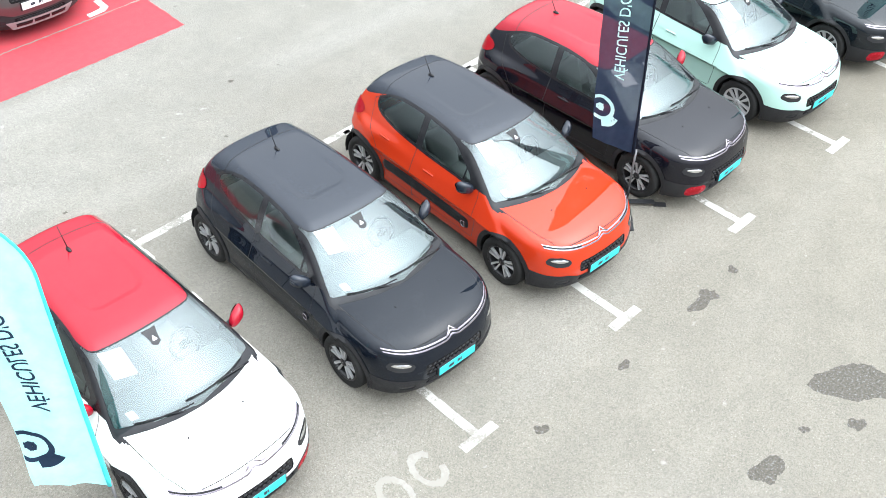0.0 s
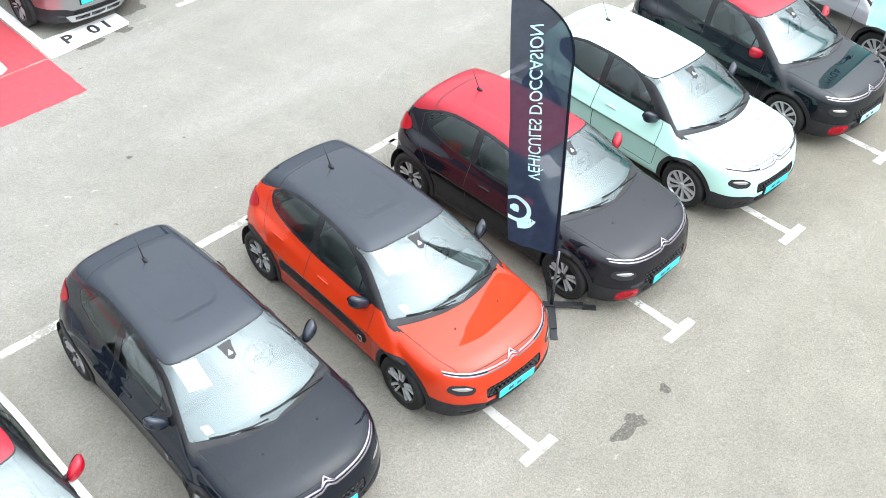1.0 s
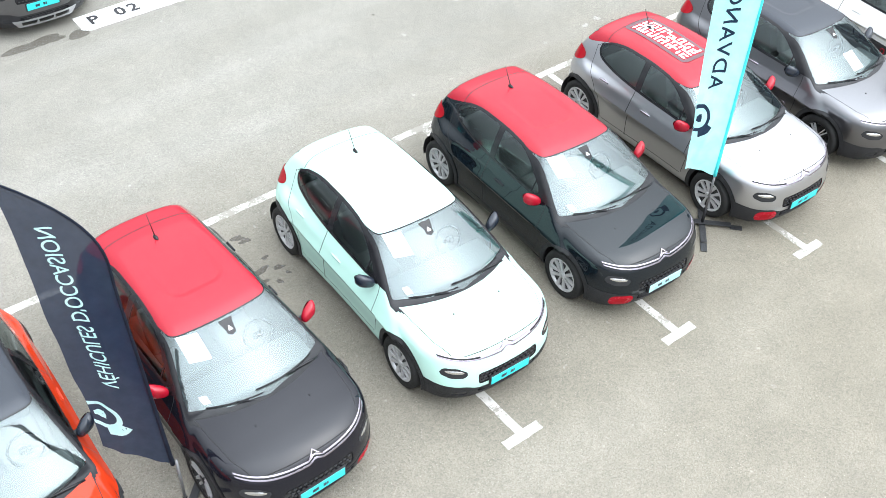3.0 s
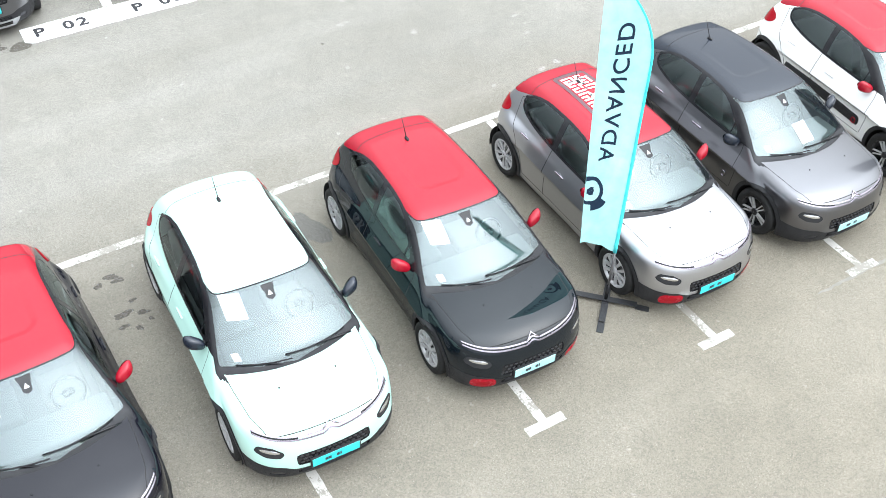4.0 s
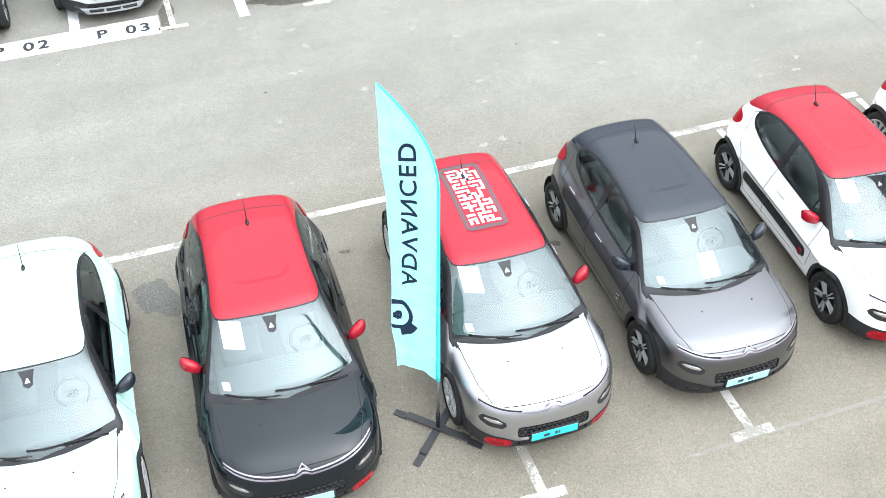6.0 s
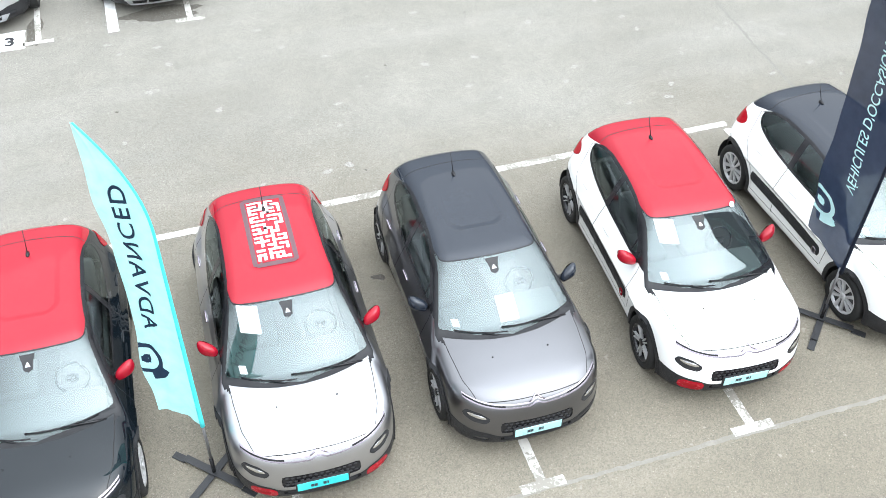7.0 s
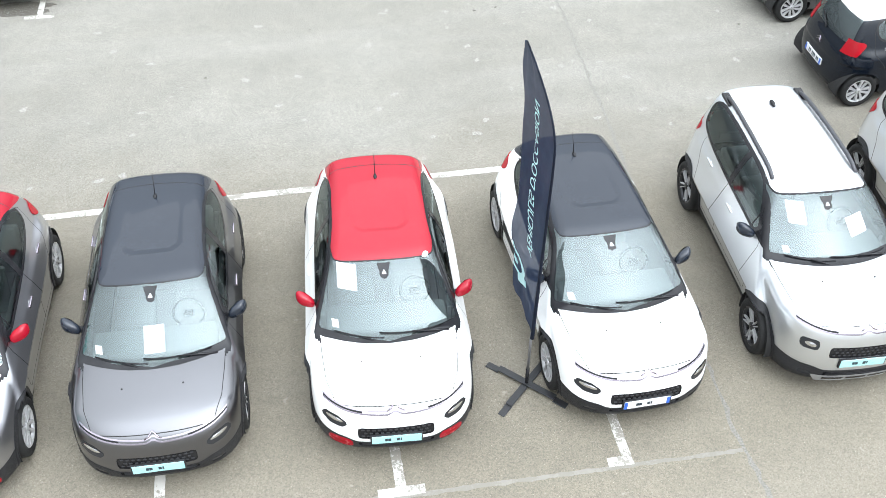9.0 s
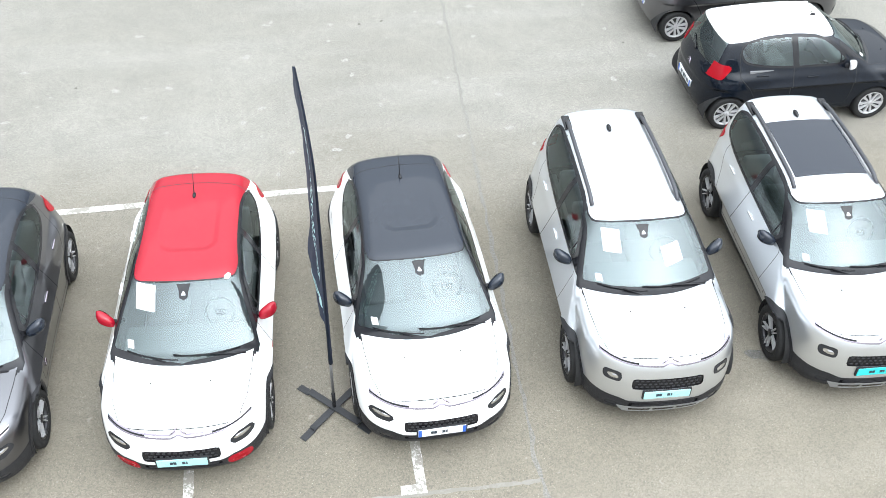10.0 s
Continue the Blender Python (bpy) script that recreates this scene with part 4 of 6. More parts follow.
def shell_faces(s, kind, h=0.034):
    """The body cut into named groups of faces."""
    f = body_field(s)
    p, quads = field_mesh(f, (-1.02, -0.102, 0.102), (1.02, 4.454, 1.802), h)
    bm = bmesh.new()
    vs = [bm.verts.new(c) for c in p]
    for q in quads:
        if len(set(q)) == 4 and -1 not in q:
            bm.faces.new([vs[i] for i in q])
    lines = cut_lines(s, kind)
    for nm in ORDER:
        cut(bm, lines[nm])
    if s.lamp_strip:
        for nm in ("strip_ua", "strip_ub", "strip_la", "strip_lb", "strip_end", "strip_in"):
            cut(bm, lines[nm])
    for b in (*s.b_pillar, s.quarter, s.quarter + 0.02):
        cut(bm, lambda c, b=b: np.where((np.abs(c[:, 0]) > 0.45) & (c[:, 2] > 0.95), c[:, 1] - b - (0.12 * (c[:, 2] - 1.2) if b > 2 else 0), 9))
    if s.spoiler:
        for b in (-0.006, 0.006):
            cut(bm, lambda c, b=b: np.where((c[:, 2] > 1.15) & (c[:, 1] > 2.8), c[:, 1] - spoiler_seam(s, c[:, 0]) - b, 9))
    cut(bm, lambda c: c[:, 0])
    bm.faces.ensure_lookup_table()
    cen = np.array([fc.calc_center_median()[:] for fc in bm.faces])
    g = gradient(f, cen)
    nrm = g / np.linalg.norm(g, axis=1, keepdims=True)
    val = {k: fn(cen) for k, fn in lines.items()}
    groups = {}
    for i, fc in enumerate(bm.faces):
        x, y, z = cen[i]
        v = {k: a[i] < 0 for k, a in val.items()}
        n = nrm[i]
        lr = "_l" if x < 0 else "_r"
        shift = 0.12 * (z - 1.2)
        if (v["arch_f"] or v["arch_r"]) and abs(n[0]) > 0.3 or (v["arch_f"] or v["arch_r"]) and z < s.r:
            continue
        if z < 0.215 and n[2] < -0.3:
            k = "under"
        elif (v["ring_f"] or v["ring_r"]) and abs(n[0]) > 0.3:
            k = ("ring_f" if v["ring_f"] else "ring_r") + lr
        elif v["grille"] and n[1] < -0.3:
            k = "grille"
        elif v["intake"] and n[1] < -0.3:
            k = "intake"
        elif v["fog"] and n[1] < -0.1:
            k = "fog" + lr
        elif v["fog_rim"] and n[1] < -0.1:
            k = "fog_rim" + lr
        elif v["sill"]:
            k = "sill_f" if y < s.front else "sill_b" if y > s.rear else "sill" + lr
        elif v["lamp"] and n[1] < -0.1:
            k = "lamp" + lr
        elif v.get("strip_u") or v.get("strip_l"):
            k = "strip" + lr
        elif v.get("strip_m"):
            k = "strip_lamp" + lr
        elif v["tail"]:
            k = "tail" + lr
        elif v["back"] and n[1] > 0.35 and z > 1.0:
            k = "back"
        elif v["glass"] and abs(n[0]) > 0.3:
            if s.b_pillar[0] + shift < y < s.b_pillar[1] + shift or s.quarter < y < s.quarter + 0.02:
                k = "surround"
            else:
                k = ("quarter" if y < s.quarter else "glass_f" if y < 2.4 * s.front / 0.85 * 1.0 and y < s.b_pillar[0] + shift + 0.01 else "glass_r") + lr
        elif v["glass_rim"] and abs(n[0]) > 0.3:
            k = "surround"
        elif v["screen"] and y < s.ws[2] + 0.35:
            k = "screen"
        elif v["hood"]:
            k = "hood"
        elif v["screen_rim"] and not v["hood+"] and y > s.ws[0] - 0.10 + 0.42 * x * x and y < s.ws[2] + 0.35:
            k = "surround" if kind != "city" or z > 0 and v["screen_rim"] and abs(x) < 0.5 and z < 1.0 else "shell"
        elif v["roof"]:
            k = "roof"
            if s.spoiler and abs(y - spoiler_seam(s, x)) < 0.006:
                k = "gap_roof"
            elif s.spoiler and y > spoiler_seam(s, x):
                k = "spoiler"
        elif kind != "city" and y < 2.1 and (v["pillar"] and v["pillar"] and z > s.cabin[1] + 0.03 and y > s.ws[0] + 0.15 and abs(x) > 0.45):
            k = "surround"
        elif v["cowl"] and not v["hood+"] and y > s.ws[0] - 0.13 + 0.42 * x * x and n[2] > 0.4 and y < s.ws[2]:
            k = "surround"
        elif v["hood+"] or v["door_f+"] and not v["door_f"] or v["door_r+"] and not v["door_r"]:
            k = "gap" if v["hood+"] else "gap" + lr
        elif v["door_f"]:
            k = ("a_pillar" if kind != "city" and y < 2.0 and z > 1.02 + (0.13 if kind == "suv" else 0) else "door_f") + lr
        elif v["door_r"]:
            k = "door_r" + lr
        else:
            k = "shell"
        groups.setdefault(k, []).append(fc)
    return bm, f, groups


def wheel_parts(parent, x, y, r, sidesign, style, width=0.20):
    """A tyre, a rim with spokes and a hub; the face looks outwards."""
    w = new("wheel")
    w.parent = parent
    w.matrix_basis = pose(x, y, r, 0, 0, 0 if sidesign > 0 else 180)
    rr = r * 0.685
    h = width / 2
    bm = bmesh.new()
    lathe(bm, [(rr, -h * 0.9), (r * 0.86, -h), (r * 0.96, -h * 0.92), (r, -h * 0.62), (r, h * 0.62), (r * 0.965, h * 0.92), (r * 0.86, h * 1.02), (rr * 1.02, h * 0.9), (rr, h * 0.8)], 40)
    tyre = part("tyre", bm, RUBBER, w)
    bm = bmesh.new()
    lathe(bm, [(rr * 1.03, h * 0.90), (rr * 1.0, h * 0.94), (rr * 0.93, h * 0.88), (rr * 0.90, h * 0.5), (rr * 0.88, -h * 0.6), (0.02, -h * 0.65)], 40)
    part("rim", bm, RIM_SILVER if style == "hubcap" else RIM_DARK, w)
    if style == "hubcap":
        bm = bmesh.new()
        lathe(bm, [(rr * 0.93, h * 0.60), (rr * 0.5, h * 0.58), (0.012, h * 0.58)], 32)
        part("rim_backing", bm, RIM_DARK, w)
    count = {"twin": 5, "hubcap": 5, "cross": 5}[style]
    face = RIM_SILVER if style == "hubcap" else RIM_FACE
    for k in range(count):
        a0 = 2 * math.pi * k / count + 0.3
        spread = {"twin": (-0.19, 0.19), "hubcap": (-0.25, 0.25), "cross": (-0.36, 0.36)}[style]
        for sp in spread:
            bm = bmesh.new()
            w0, w1 = {"twin": (0.007, 0.014), "hubcap": (0.010, 0.023), "cross": (0.006, 0.007)}[style]
            inner, outer = rr * 0.16, rr * 0.95
            a_in = a0 + sp * {"twin": 1.2, "hubcap": 0.2, "cross": 0.9}[style]
            a_out = a0 + sp * {"twin": 1.0, "hubcap": 1.5, "cross": 1.35}[style]
            i0 = Vector((h * 0.80, inner * math.cos(a_in), inner * math.sin(a_in)))
            o0 = Vector((h * 0.88, outer * math.cos(a_out), outer * math.sin(a_out)))
            dirn = (o0 - i0).normalized()
            wide = dirn.cross(Vector((1, 0, 0))).normalized()
            q = [i0 - wide * w0, o0 - wide * w1, o0 + wide * w1, i0 + wide * w0]
            topv = [bm.verts.new(c) for c in q]
            botv = [bm.verts.new(c - Vector((0.03, 0, 0)) + (c - (i0 + o0) / 2) * 0.03) for c in q]
            bm.faces.new(topv)
            for i in range(4):
                bm.faces.new((topv[i - 1], topv[i], botv[i], botv[i - 1])[::-1])
            bmesh.ops.recalc_face_normals(bm, faces=bm.faces[:])
            part("spoke", bm, face, w)
    bm = bmesh.new()
    lathe(bm, [(rr * 0.23, h * 0.7), (rr * 0.21, h * 0.86), (rr * 0.12, h * 0.90), (0.008, h * 0.90)], 20)
    part("hub_cap", bm, RIM_DARK if style != "hubcap" else RIM_SILVER, w)
    return w


def ws_point(s, x, t, lift=0.0):
    """A place on the windscreen: x across, t from foot (0) to head (1)."""
    wy0, wz0, wy1, wz1, bow = s.ws
    ln = math.hypot(wy1 - wy0, wz1 - wz0)
    return Vector((x, wy0 + (wy1 - wy0) * t + bow * x * x - lift * (wz1 - wz0) / ln, wz0 + (wz1 - wz0) * t + lift * (wy1 - wy0) / ln))


def ws_sheet(s, x0, t0, x1, t1, lift, turn=0.0, k=5):
    bm = bmesh.new()
    cx, ct = (x0 + x1) / 2, (t0 + t1) / 2
    ln = math.hypot(s.ws[2] - s.ws[0], s.ws[3] - s.ws[1])
    grid = []
    for i in range(k):
        row = []
        for j in range(k):
            dx, dt = x0 + (x1 - x0) * i / (k - 1) - cx, (t0 + (t1 - t0) * j / (k - 1) - ct) * ln
            rx, rt = dx * math.cos(turn) - dt * math.sin(turn), dx * math.sin(turn) + dt * math.cos(turn)
            row.append(bm.verts.new(ws_point(s, cx + rx, ct + rt / ln, lift)))
        grid.append(row)
    for i in range(k - 1):
        for j in range(k - 1):
            bm.faces.new((grid[i][j], grid[i + 1][j], grid[i + 1][j + 1], grid[i][j + 1]))
    return smooth(bm)


def mirror_bm(s, sign, kind):
    """The rounded cap of an outside mirror."""
    bm = bmesh.new()
    bmesh.ops.create_uvsphere(bm, u_segments=18, v_segments=12, radius=1.0)
    for v in bm.verts:
        c = v.co
        for i in range(3):
            c[i] = math.copysign(abs(c[i]) ** (0.72, 0.85, 0.78)[i], c[i])
        taper = 1 + 0.16 * c.x
        c.x, c.y, c.z = c.x * 0.100, (c.y * 0.080 if c.y < 0 else c.y * 0.042) * taper + 0.045 * c.x, c.z * 0.078 * taper + 0.030 * c.x
    return smooth(bm)


def front_y(f, x, z, start=-0.1):
    """Where the nose of the body lies at x, z."""
    ys = np.arange(start, 1.2, 0.004)
    v = f(np.stack([np.full(ys.shape, x), ys, np.full(ys.shape, z)], 1))
    return float(ys[np.argmax(v < 0)])


def top_z(f, x, y):
    zs = np.arange(1.9, 0.3, -0.004)
    v = f(np.stack([np.full(zs.shape, x), np.full(zs.shape, y), zs], 1))
    return float(zs[np.argmax(v < 0)])


def side_x(f, y, z):
    xs = np.arange(1.1, 0.3, -0.004)
    v = f(np.stack([xs, np.full(xs.shape, y), np.full(xs.shape, z)], 1))
    return float(xs[np.argmax(v < 0)])


def build_car(kind, name="car"):
    """One car with all its parts, in neutral paint; painted() dresses the copies."""
    s = {"hatch": hatch_shape, "suv": suv_shape, "city": city_shape}[kind]()
    root = new(name)
    bm, f, g = shell_faces(s, kind)
    dz = 0.17 if kind == "suv" else 0.0

    def put(label_key, nm, mat, proud=0.0, parent=root, lab=""):
        faces = g.get(label_key)
        return panel(nm, faces, f, mat, parent, proud, lab) if faces else None

    shell = put("shell", "body", P_WHITE)
    put("hood", "bonnet", P_WHITE)
    put("roof", "roof", P_WHITE)
    put("spoiler", "spoiler", P_WHITE)
    put("gap_roof", "panel_gap", GAP)
    for lr in ("_l", "_r"):
        put("door_f" + lr, "front_door", P_WHITE)
        put("door_r" + lr, "rear_door", P_WHITE)
        put("a_pillar" + lr, "pillar_trim", GLOSSBLACK)
        put("glass_f" + lr, "front_side_window", SIDEGLASS)
        put("glass_r" + lr, "rear_side_window", SIDEGLASS)
        put("quarter" + lr, "quarter_window", SIDEGLASS)
        put("lamp" + lr, "headlamp_lens", LAMPBOWL, 0.003)
        put("fog_rim" + lr, "fog_lamp_surround", PLASTIC, 0.006)
        put("fog" + lr, "fog_lamp", LAMPBOWL)
        put("strip" + lr, "chrome_strip", CHROME, 0.004)
        put("strip_lamp" + lr, "day_lamp", GLOSSBLACK, 0.002)
        put("tail" + lr, "tail_lamp", REDLAMP, 0.012)
        for fr in ("ring_f", "ring_r"):
            put(fr + lr, "wheel_arch_trim", PLASTIC if kind != "city" else P_WHITE, 0.012 if kind != "city" else 0.002)
    for e in ("", "_l", "_r"):
        put("gap" + e, "panel_gap", GAP)
    for e in ("_f", "_b", "_l", "_r"):
        for isle in islands(g.get("sill" + e) or []):
            panel("lower_trim", isle, f, PLASTIC if kind != "city" else P_WHITE, root, 0.004)
    put("surround", "window_surround", GLOSSBLACK, 0.002)
    put("screen", "windscreen", GLASS)
    put("back", "rear_window", GLASS)
    put("under", "underbody", UNDER)
    put("grille", "grille", GLOSSBLACK, -0.012)
    put("intake", "lower_intake", GLOSSBLACK, -0.010)
    bm.free()

    # bright reflectors in the upper half of the headlamps
    lx, lz, lw, lh = (0.607, 0.785, 0.055, 0.030) if kind == "suv" else (0.632, 0.672, 0.086, 0.022)
    for sg in (-1, 1):
        b = bmesh.new()
        rings = []
        for r in (0.0, 0.4, 0.75, 1.0):
            ring = []
            for a in range(16):
                x = lx + lw * r * math.cos(a * math.pi / 8)
                z = lz + lh * r * math.sin(a * math.pi / 8) + 0.10 * (x - lx)
                ring.append(b.verts.new((sg * x, front_y(f, x, z) - 0.020 + 0.008 * r, z)))
            rings.append(ring)
        for r0, r1 in zip(rings, rings[1:]):
            for k in range(16):
                b.faces.new((r0[k], r0[(k + 1) % 16], r1[(k + 1) % 16], r1[k])[::sg])
        bmesh.ops.remove_doubles(b, verts=b.verts[:], dist=0.0005)
        part("headlamp_reflector", smooth(b), LAMPCHROME, root)
    # wheels with dark wells
    for y in (s.front, s.rear):
        for sg in (-1, 1):
            wx = side_x(f, y, s.r + s.arch + 0.04)
            b = bmesh.new()
            lathe(b, [(0.02, wx - 0.32), (s.arch + 0.03, wx - 0.32), (s.arch + 0.03, wx - 0.035)], 28)
            for v in b.verts:
                v.co = Vector((sg * v.co.x, v.co.y + y, v.co.z + s.r))
            bmesh.ops.delete(b, geom=[v for v in b.verts if v.co.z < 0.20], context="VERTS")
            part("wheel_well", b, UNDER, root)
    # dark tub, dashboard and seats, seen through the glass
    b = bmesh.new()
    belt = s.cabin[1]
    box(b, (-0.66, s.ws[0] + 0.35, 0.30), (0.66, s.rear + 0.25, 0.36), 0.02)
    for sg in (-1, 1):
        box(b, (sg * 0.70 - 0.03, s.ws[0] + 0.45, 0.33), (sg * 0.70 + 0.03, s.rear - 0.25, belt + 0.02), 0.01)
    part("cabin_tub", b, SEAT, root)
    b = bmesh.new()
    box(b, (-0.66, s.ws[0] + 0.20, belt - 0.20), (0.66, s.ws[0] + 0.62, belt + 0.005), 0.05, seg=3)
    part("dashboard", smooth(b), DASH, root)
    for sg in (-1, 1):
        b = bmesh.new()
        sy = s.ws[0] + 1.05
        box(b, (sg * 0.34 - 0.23, sy, 0.42), (sg * 0.34 + 0.23, sy + 0.52, 0.58), 0.05, seg=3)
        box(b, (-0.22, -0.06, 0.0), (0.22, 0.06, 0.58), 0.05, pose(sg * 0.34, sy + 0.50, 0.54, -18), seg=3)
        box(b, (-0.11, -0.045, 0.0), (0.11, 0.045, 0.17), 0.04, pose(sg * 0.34, sy + 0.69, 1.11 + dz * 0.5, -14), seg=3)
        part("front_seat", smooth(b), SEAT, root)
    b = bmesh.new()
    ry = s.rear - 0.42
    box(b, (-0.60, ry - 0.45, 0.42), (0.60, ry + 0.05, 0.57), 0.05, seg=3)
    box(b, (-0.60, -0.07, 0.0), (0.60, 0.07, 0.60), 0.05, pose(0, ry + 0.06, 0.52, -20), seg=3)
    part("rear_seat", smooth(b), SEAT, root)
    b = bmesh.new()
    ring = [(0.34 + 0.165 * math.cos(a), s.ws[0] + 0.78 + 0.07 * math.sin(a), belt - 0.02 + 0.15 * math.sin(a)) for a in [2 * math.pi * i / 24 for i in range(25)]]
    tube(b, ring, 0.014, 6)
    box(b, (0.28, s.ws[0] + 0.75, belt - 0.06), (0.40, s.ws[0] + 0.80, belt + 0.02), 0.015)
    part("steering_wheel", b, GLOSSBLACK, root)
    # mirrors
    mz = s.cabin[1] + 0.085
    my = s.ws[0] + 0.66 - (0.12 if kind == "city" else 0)
    for sg in (-1, 1):
        mx = s.cabin[0] + 0.085
        cap = part("mirror_cap", mirror_bm(s, sg, kind), P_BLACKROOF, root)
        cap.matrix_basis = pose(sg * mx, my, mz, 0, -8 * sg, -10 * sg if sg > 0 else 10) @ Matrix.Diagonal((sg, 1, 1, 1))
        b = bmesh.new()
        tube(b, [(sg * (mx - 0.20), my + 0.03, mz - 0.075), (sg * (mx - 0.12), my + 0.01, mz - 0.07), (sg * (mx - 0.02), my, mz - 0.05)], [0.035, 0.032, 0.04], 10)
        part("mirror_arm", b, PLASTIC, root)
        b = bmesh.new()
        bmesh.ops.create_circle(b, cap_ends=True, segments=20, radius=1.0)
        for v in b.verts:
            v.co = Vector((v.co.x * 0.078, 0.046 + v.co.x * 0.045, v.co.y * 0.060 + v.co.x * 0.030))
        part("mirror_glass", b, CHROME, cap)
    # door handles in dished recesses
    hz = 0.86 + dz * 0.85 if kind != "city" else 0.86
    for y, z in ((s.b_pillar[0] - 0.25, hz), (s.b_pillar[1] + (0.50 if kind != "city" else 0.45), hz + 0.05)):
        for sg in (-1, 1):
            x = side_x(f, y, z)
            b = bmesh.new()
            box(b, (-0.010, -0.090, -0.014), (0.011, 0.090, 0.014), 0.009, pose(sg * (x + 0.009), y, z, 0, 0, 0), 3)
            part("door_handle", smooth(b), P_WHITE, root)
            b = bmesh.new()
            bmesh.ops.create_uvsphere(b, u_segments=14, v_segments=8, radius=1.0)
            for v in b.verts:
                v.co = Vector((sg * (x - 0.006 + v.co.x * 0.010), y + v.co.y * 0.055, z - 0.008 + v.co.z * 0.036))
            part("handle_recess", smooth(b), GLOSSBLACK, root)
    # wipers
    for x0, x1, t0, t1 in ((-0.60, -0.05, 0.095, 0.075), (-0.10, 0.60, 0.135, 0.075)) if kind != "city" else ((-0.5, 0.05, 0.12, 0.1), (-0.05, 0.5, 0.12, 0.13)):
        b = bmesh.new()
        tube(b, [ws_point(s, x0 + (x1 - x0) * i / 8, t0 + (t1 - t0) * i / 8, 0.022) for i in range(9)], 0.008, 6)
        xa = (x0 + x1) / 2
        tube(b, [ws_point(s, x1 + 0.06, t1 - 0.10, 0.02), ws_point(s, x1 - 0.06, t1 - 0.05, 0.035), ws_point(s, xa, (t0 + t1) / 2, 0.034)], [0.014, 0.012, 0.009], 6)
        part("wiper", b, GLOSSBLACK, root)
    # sensor housing behind the screen, with its pale triangle
    b = bmesh.new()
    pts = [(-0.075, 0.93), (-0.05, 0.84), (-0.045, 0.77), (0.0, 0.745), (0.045, 0.77), (0.05, 0.84), (0.075, 0.93)]
    vs = [b.verts.new(ws_point(s, x, t, 0.003)) for x, t in pts]
    b.faces.new(vs)
    part("sensor_housing", b, GLOSSBLACK, root)
    b = bmesh.new()
    b.faces.new([b.verts.new(ws_point(s, x, t, 0.006)) for x, t in ((-0.026, 0.80), (0.026, 0.80), (0.0, 0.855))])
    part("sensor_window", b, WHITEPLATE, root)
    part("sticker", ws_sheet(s, -0.60, 0.14, -0.53, 0.23, 0.003, 0.1), PAPER, root)
    # aerial
    ay = 3.09 if kind == "hatch" else (3.42 if kind == "suv" else 1.62)
    az = top_z(f, 0, ay)
    b = bmesh.new()
    if kind == "suv":
        bmesh.ops.create_uvsphere(b, u_segments=14, v_segments=10, radius=1.0)
        for v in b.verts:
            v.co = Vector((v.co.x * 0.03, ay + v.co.y * 0.075, az + 0.01 + v.co.z * 0.035))
    else:
        bmesh.ops.create_uvsphere(b, u_segments=12, v_segments=8, radius=1.0)
        for v in b.verts:
            v.co = Vector((v.co.x * 0.022, ay + v.co.y * 0.05, az + 0.008 + v.co.z * 0.024))
        tube(b, [(0, ay + 0.01, az + 0.02), (0, ay + 0.14, az + 0.24)], [0.006, 0.0035], 6)
    part("aerial", smooth(b), GLOSSBLACK, root)
    if kind == "suv":
        for sg in (-1, 1):
            b = bmesh.new()
            pts = []
            for i in range(15):
                y = 2.02 + 1.72 * i / 14
                x = sg * (0.515 - 0.03 * ((y - 2.0) / 1.7) ** 2)
                lift = 0.048 * min(1, i / 1.2, (14 - i) / 1.2)
                pts.append((x, y, top_z(f, abs(x), y) + lift))
            tube(b, pts, 0.026, 8)
            part("roof_rail", b, RAIL, root)
            b = bmesh.new()
            box(b, (sg * 0.49 - 0.05, 3.52, top_z(f, 0.49, 3.66) - 0.01), (sg * 0.49 + 0.05, 3.80, top_z(f, 0.49, 3.66) + 0.03), 0.012)
            part("rail_foot", b, GLOSSBLACK, root)
        def nose_band(x0, x1, z0, z1, out, flare):
            """A strip that follows the nose between two heights."""
            b = bmesh.new()
            rows = []
            for i in range(6):
                z = z0 + (z1 - z0) * i / 5
                rows.append([b.verts.new((x, front_y(f, x, max(z, 0.225)) - out, z)) for x in np.linspace(x0 - flare * i / 5, x1 + flare * i / 5, 17)])
            for r0, r1 in zip(rows, rows[1:]):
                for k in range(16):
                    b.faces.new((r0[k], r0[k + 1], r1[k + 1], r1[k]))
            return smooth(b)
        skid = part("skid_plate", nose_band(-0.44, 0.44, 0.20, 0.345, 0.016, 0.09), SKID, root)
        for x in (-0.27, 0.0, 0.27):
            part("skid_opening", nose_band(x - 0.112, x + 0.112, 0.242, 0.312, 0.021, 0.012), GLOSSBLACK, skid)
    # badge: two chevrons on the nose
    ez = 0.79 + dz
    if kind != "city":
        for j in range(1):
            b = bmesh.new()
            pts = []
            for x, z in ((-0.085, -0.022), (-0.04, 0.0), (0.0, 0.034), (0.04, 0.0), (0.085, -0.022)):
                zz = ez + z + 0.030
                pts.append((x, front_y(f, x, zz) - 0.012, zz))
            tube(b, pts, [0.007, 0.010, 0.011, 0.010, 0.007], 6)
            part("chevron_badge", b, CHROME, root)
        # grille bars and studs
        for j in range(3):
            z = 0.49 + dz + 0.042 * j
            b = bmesh.new()
            for i in range(-6, 7):
                x = i * 0.058 + (0.029 if j % 2 else 0)
                if abs(x) < 0.36:
                    y = front_y(f, x, z)
                    box(b, (x - 0.017, y - 0.004, z - 0.009), (x + 0.017, y + 0.012, z + 0.009), 0.005, seg=1)
            tagged(part("grille_studs", b, PLASTIC, root), kind="stuff")
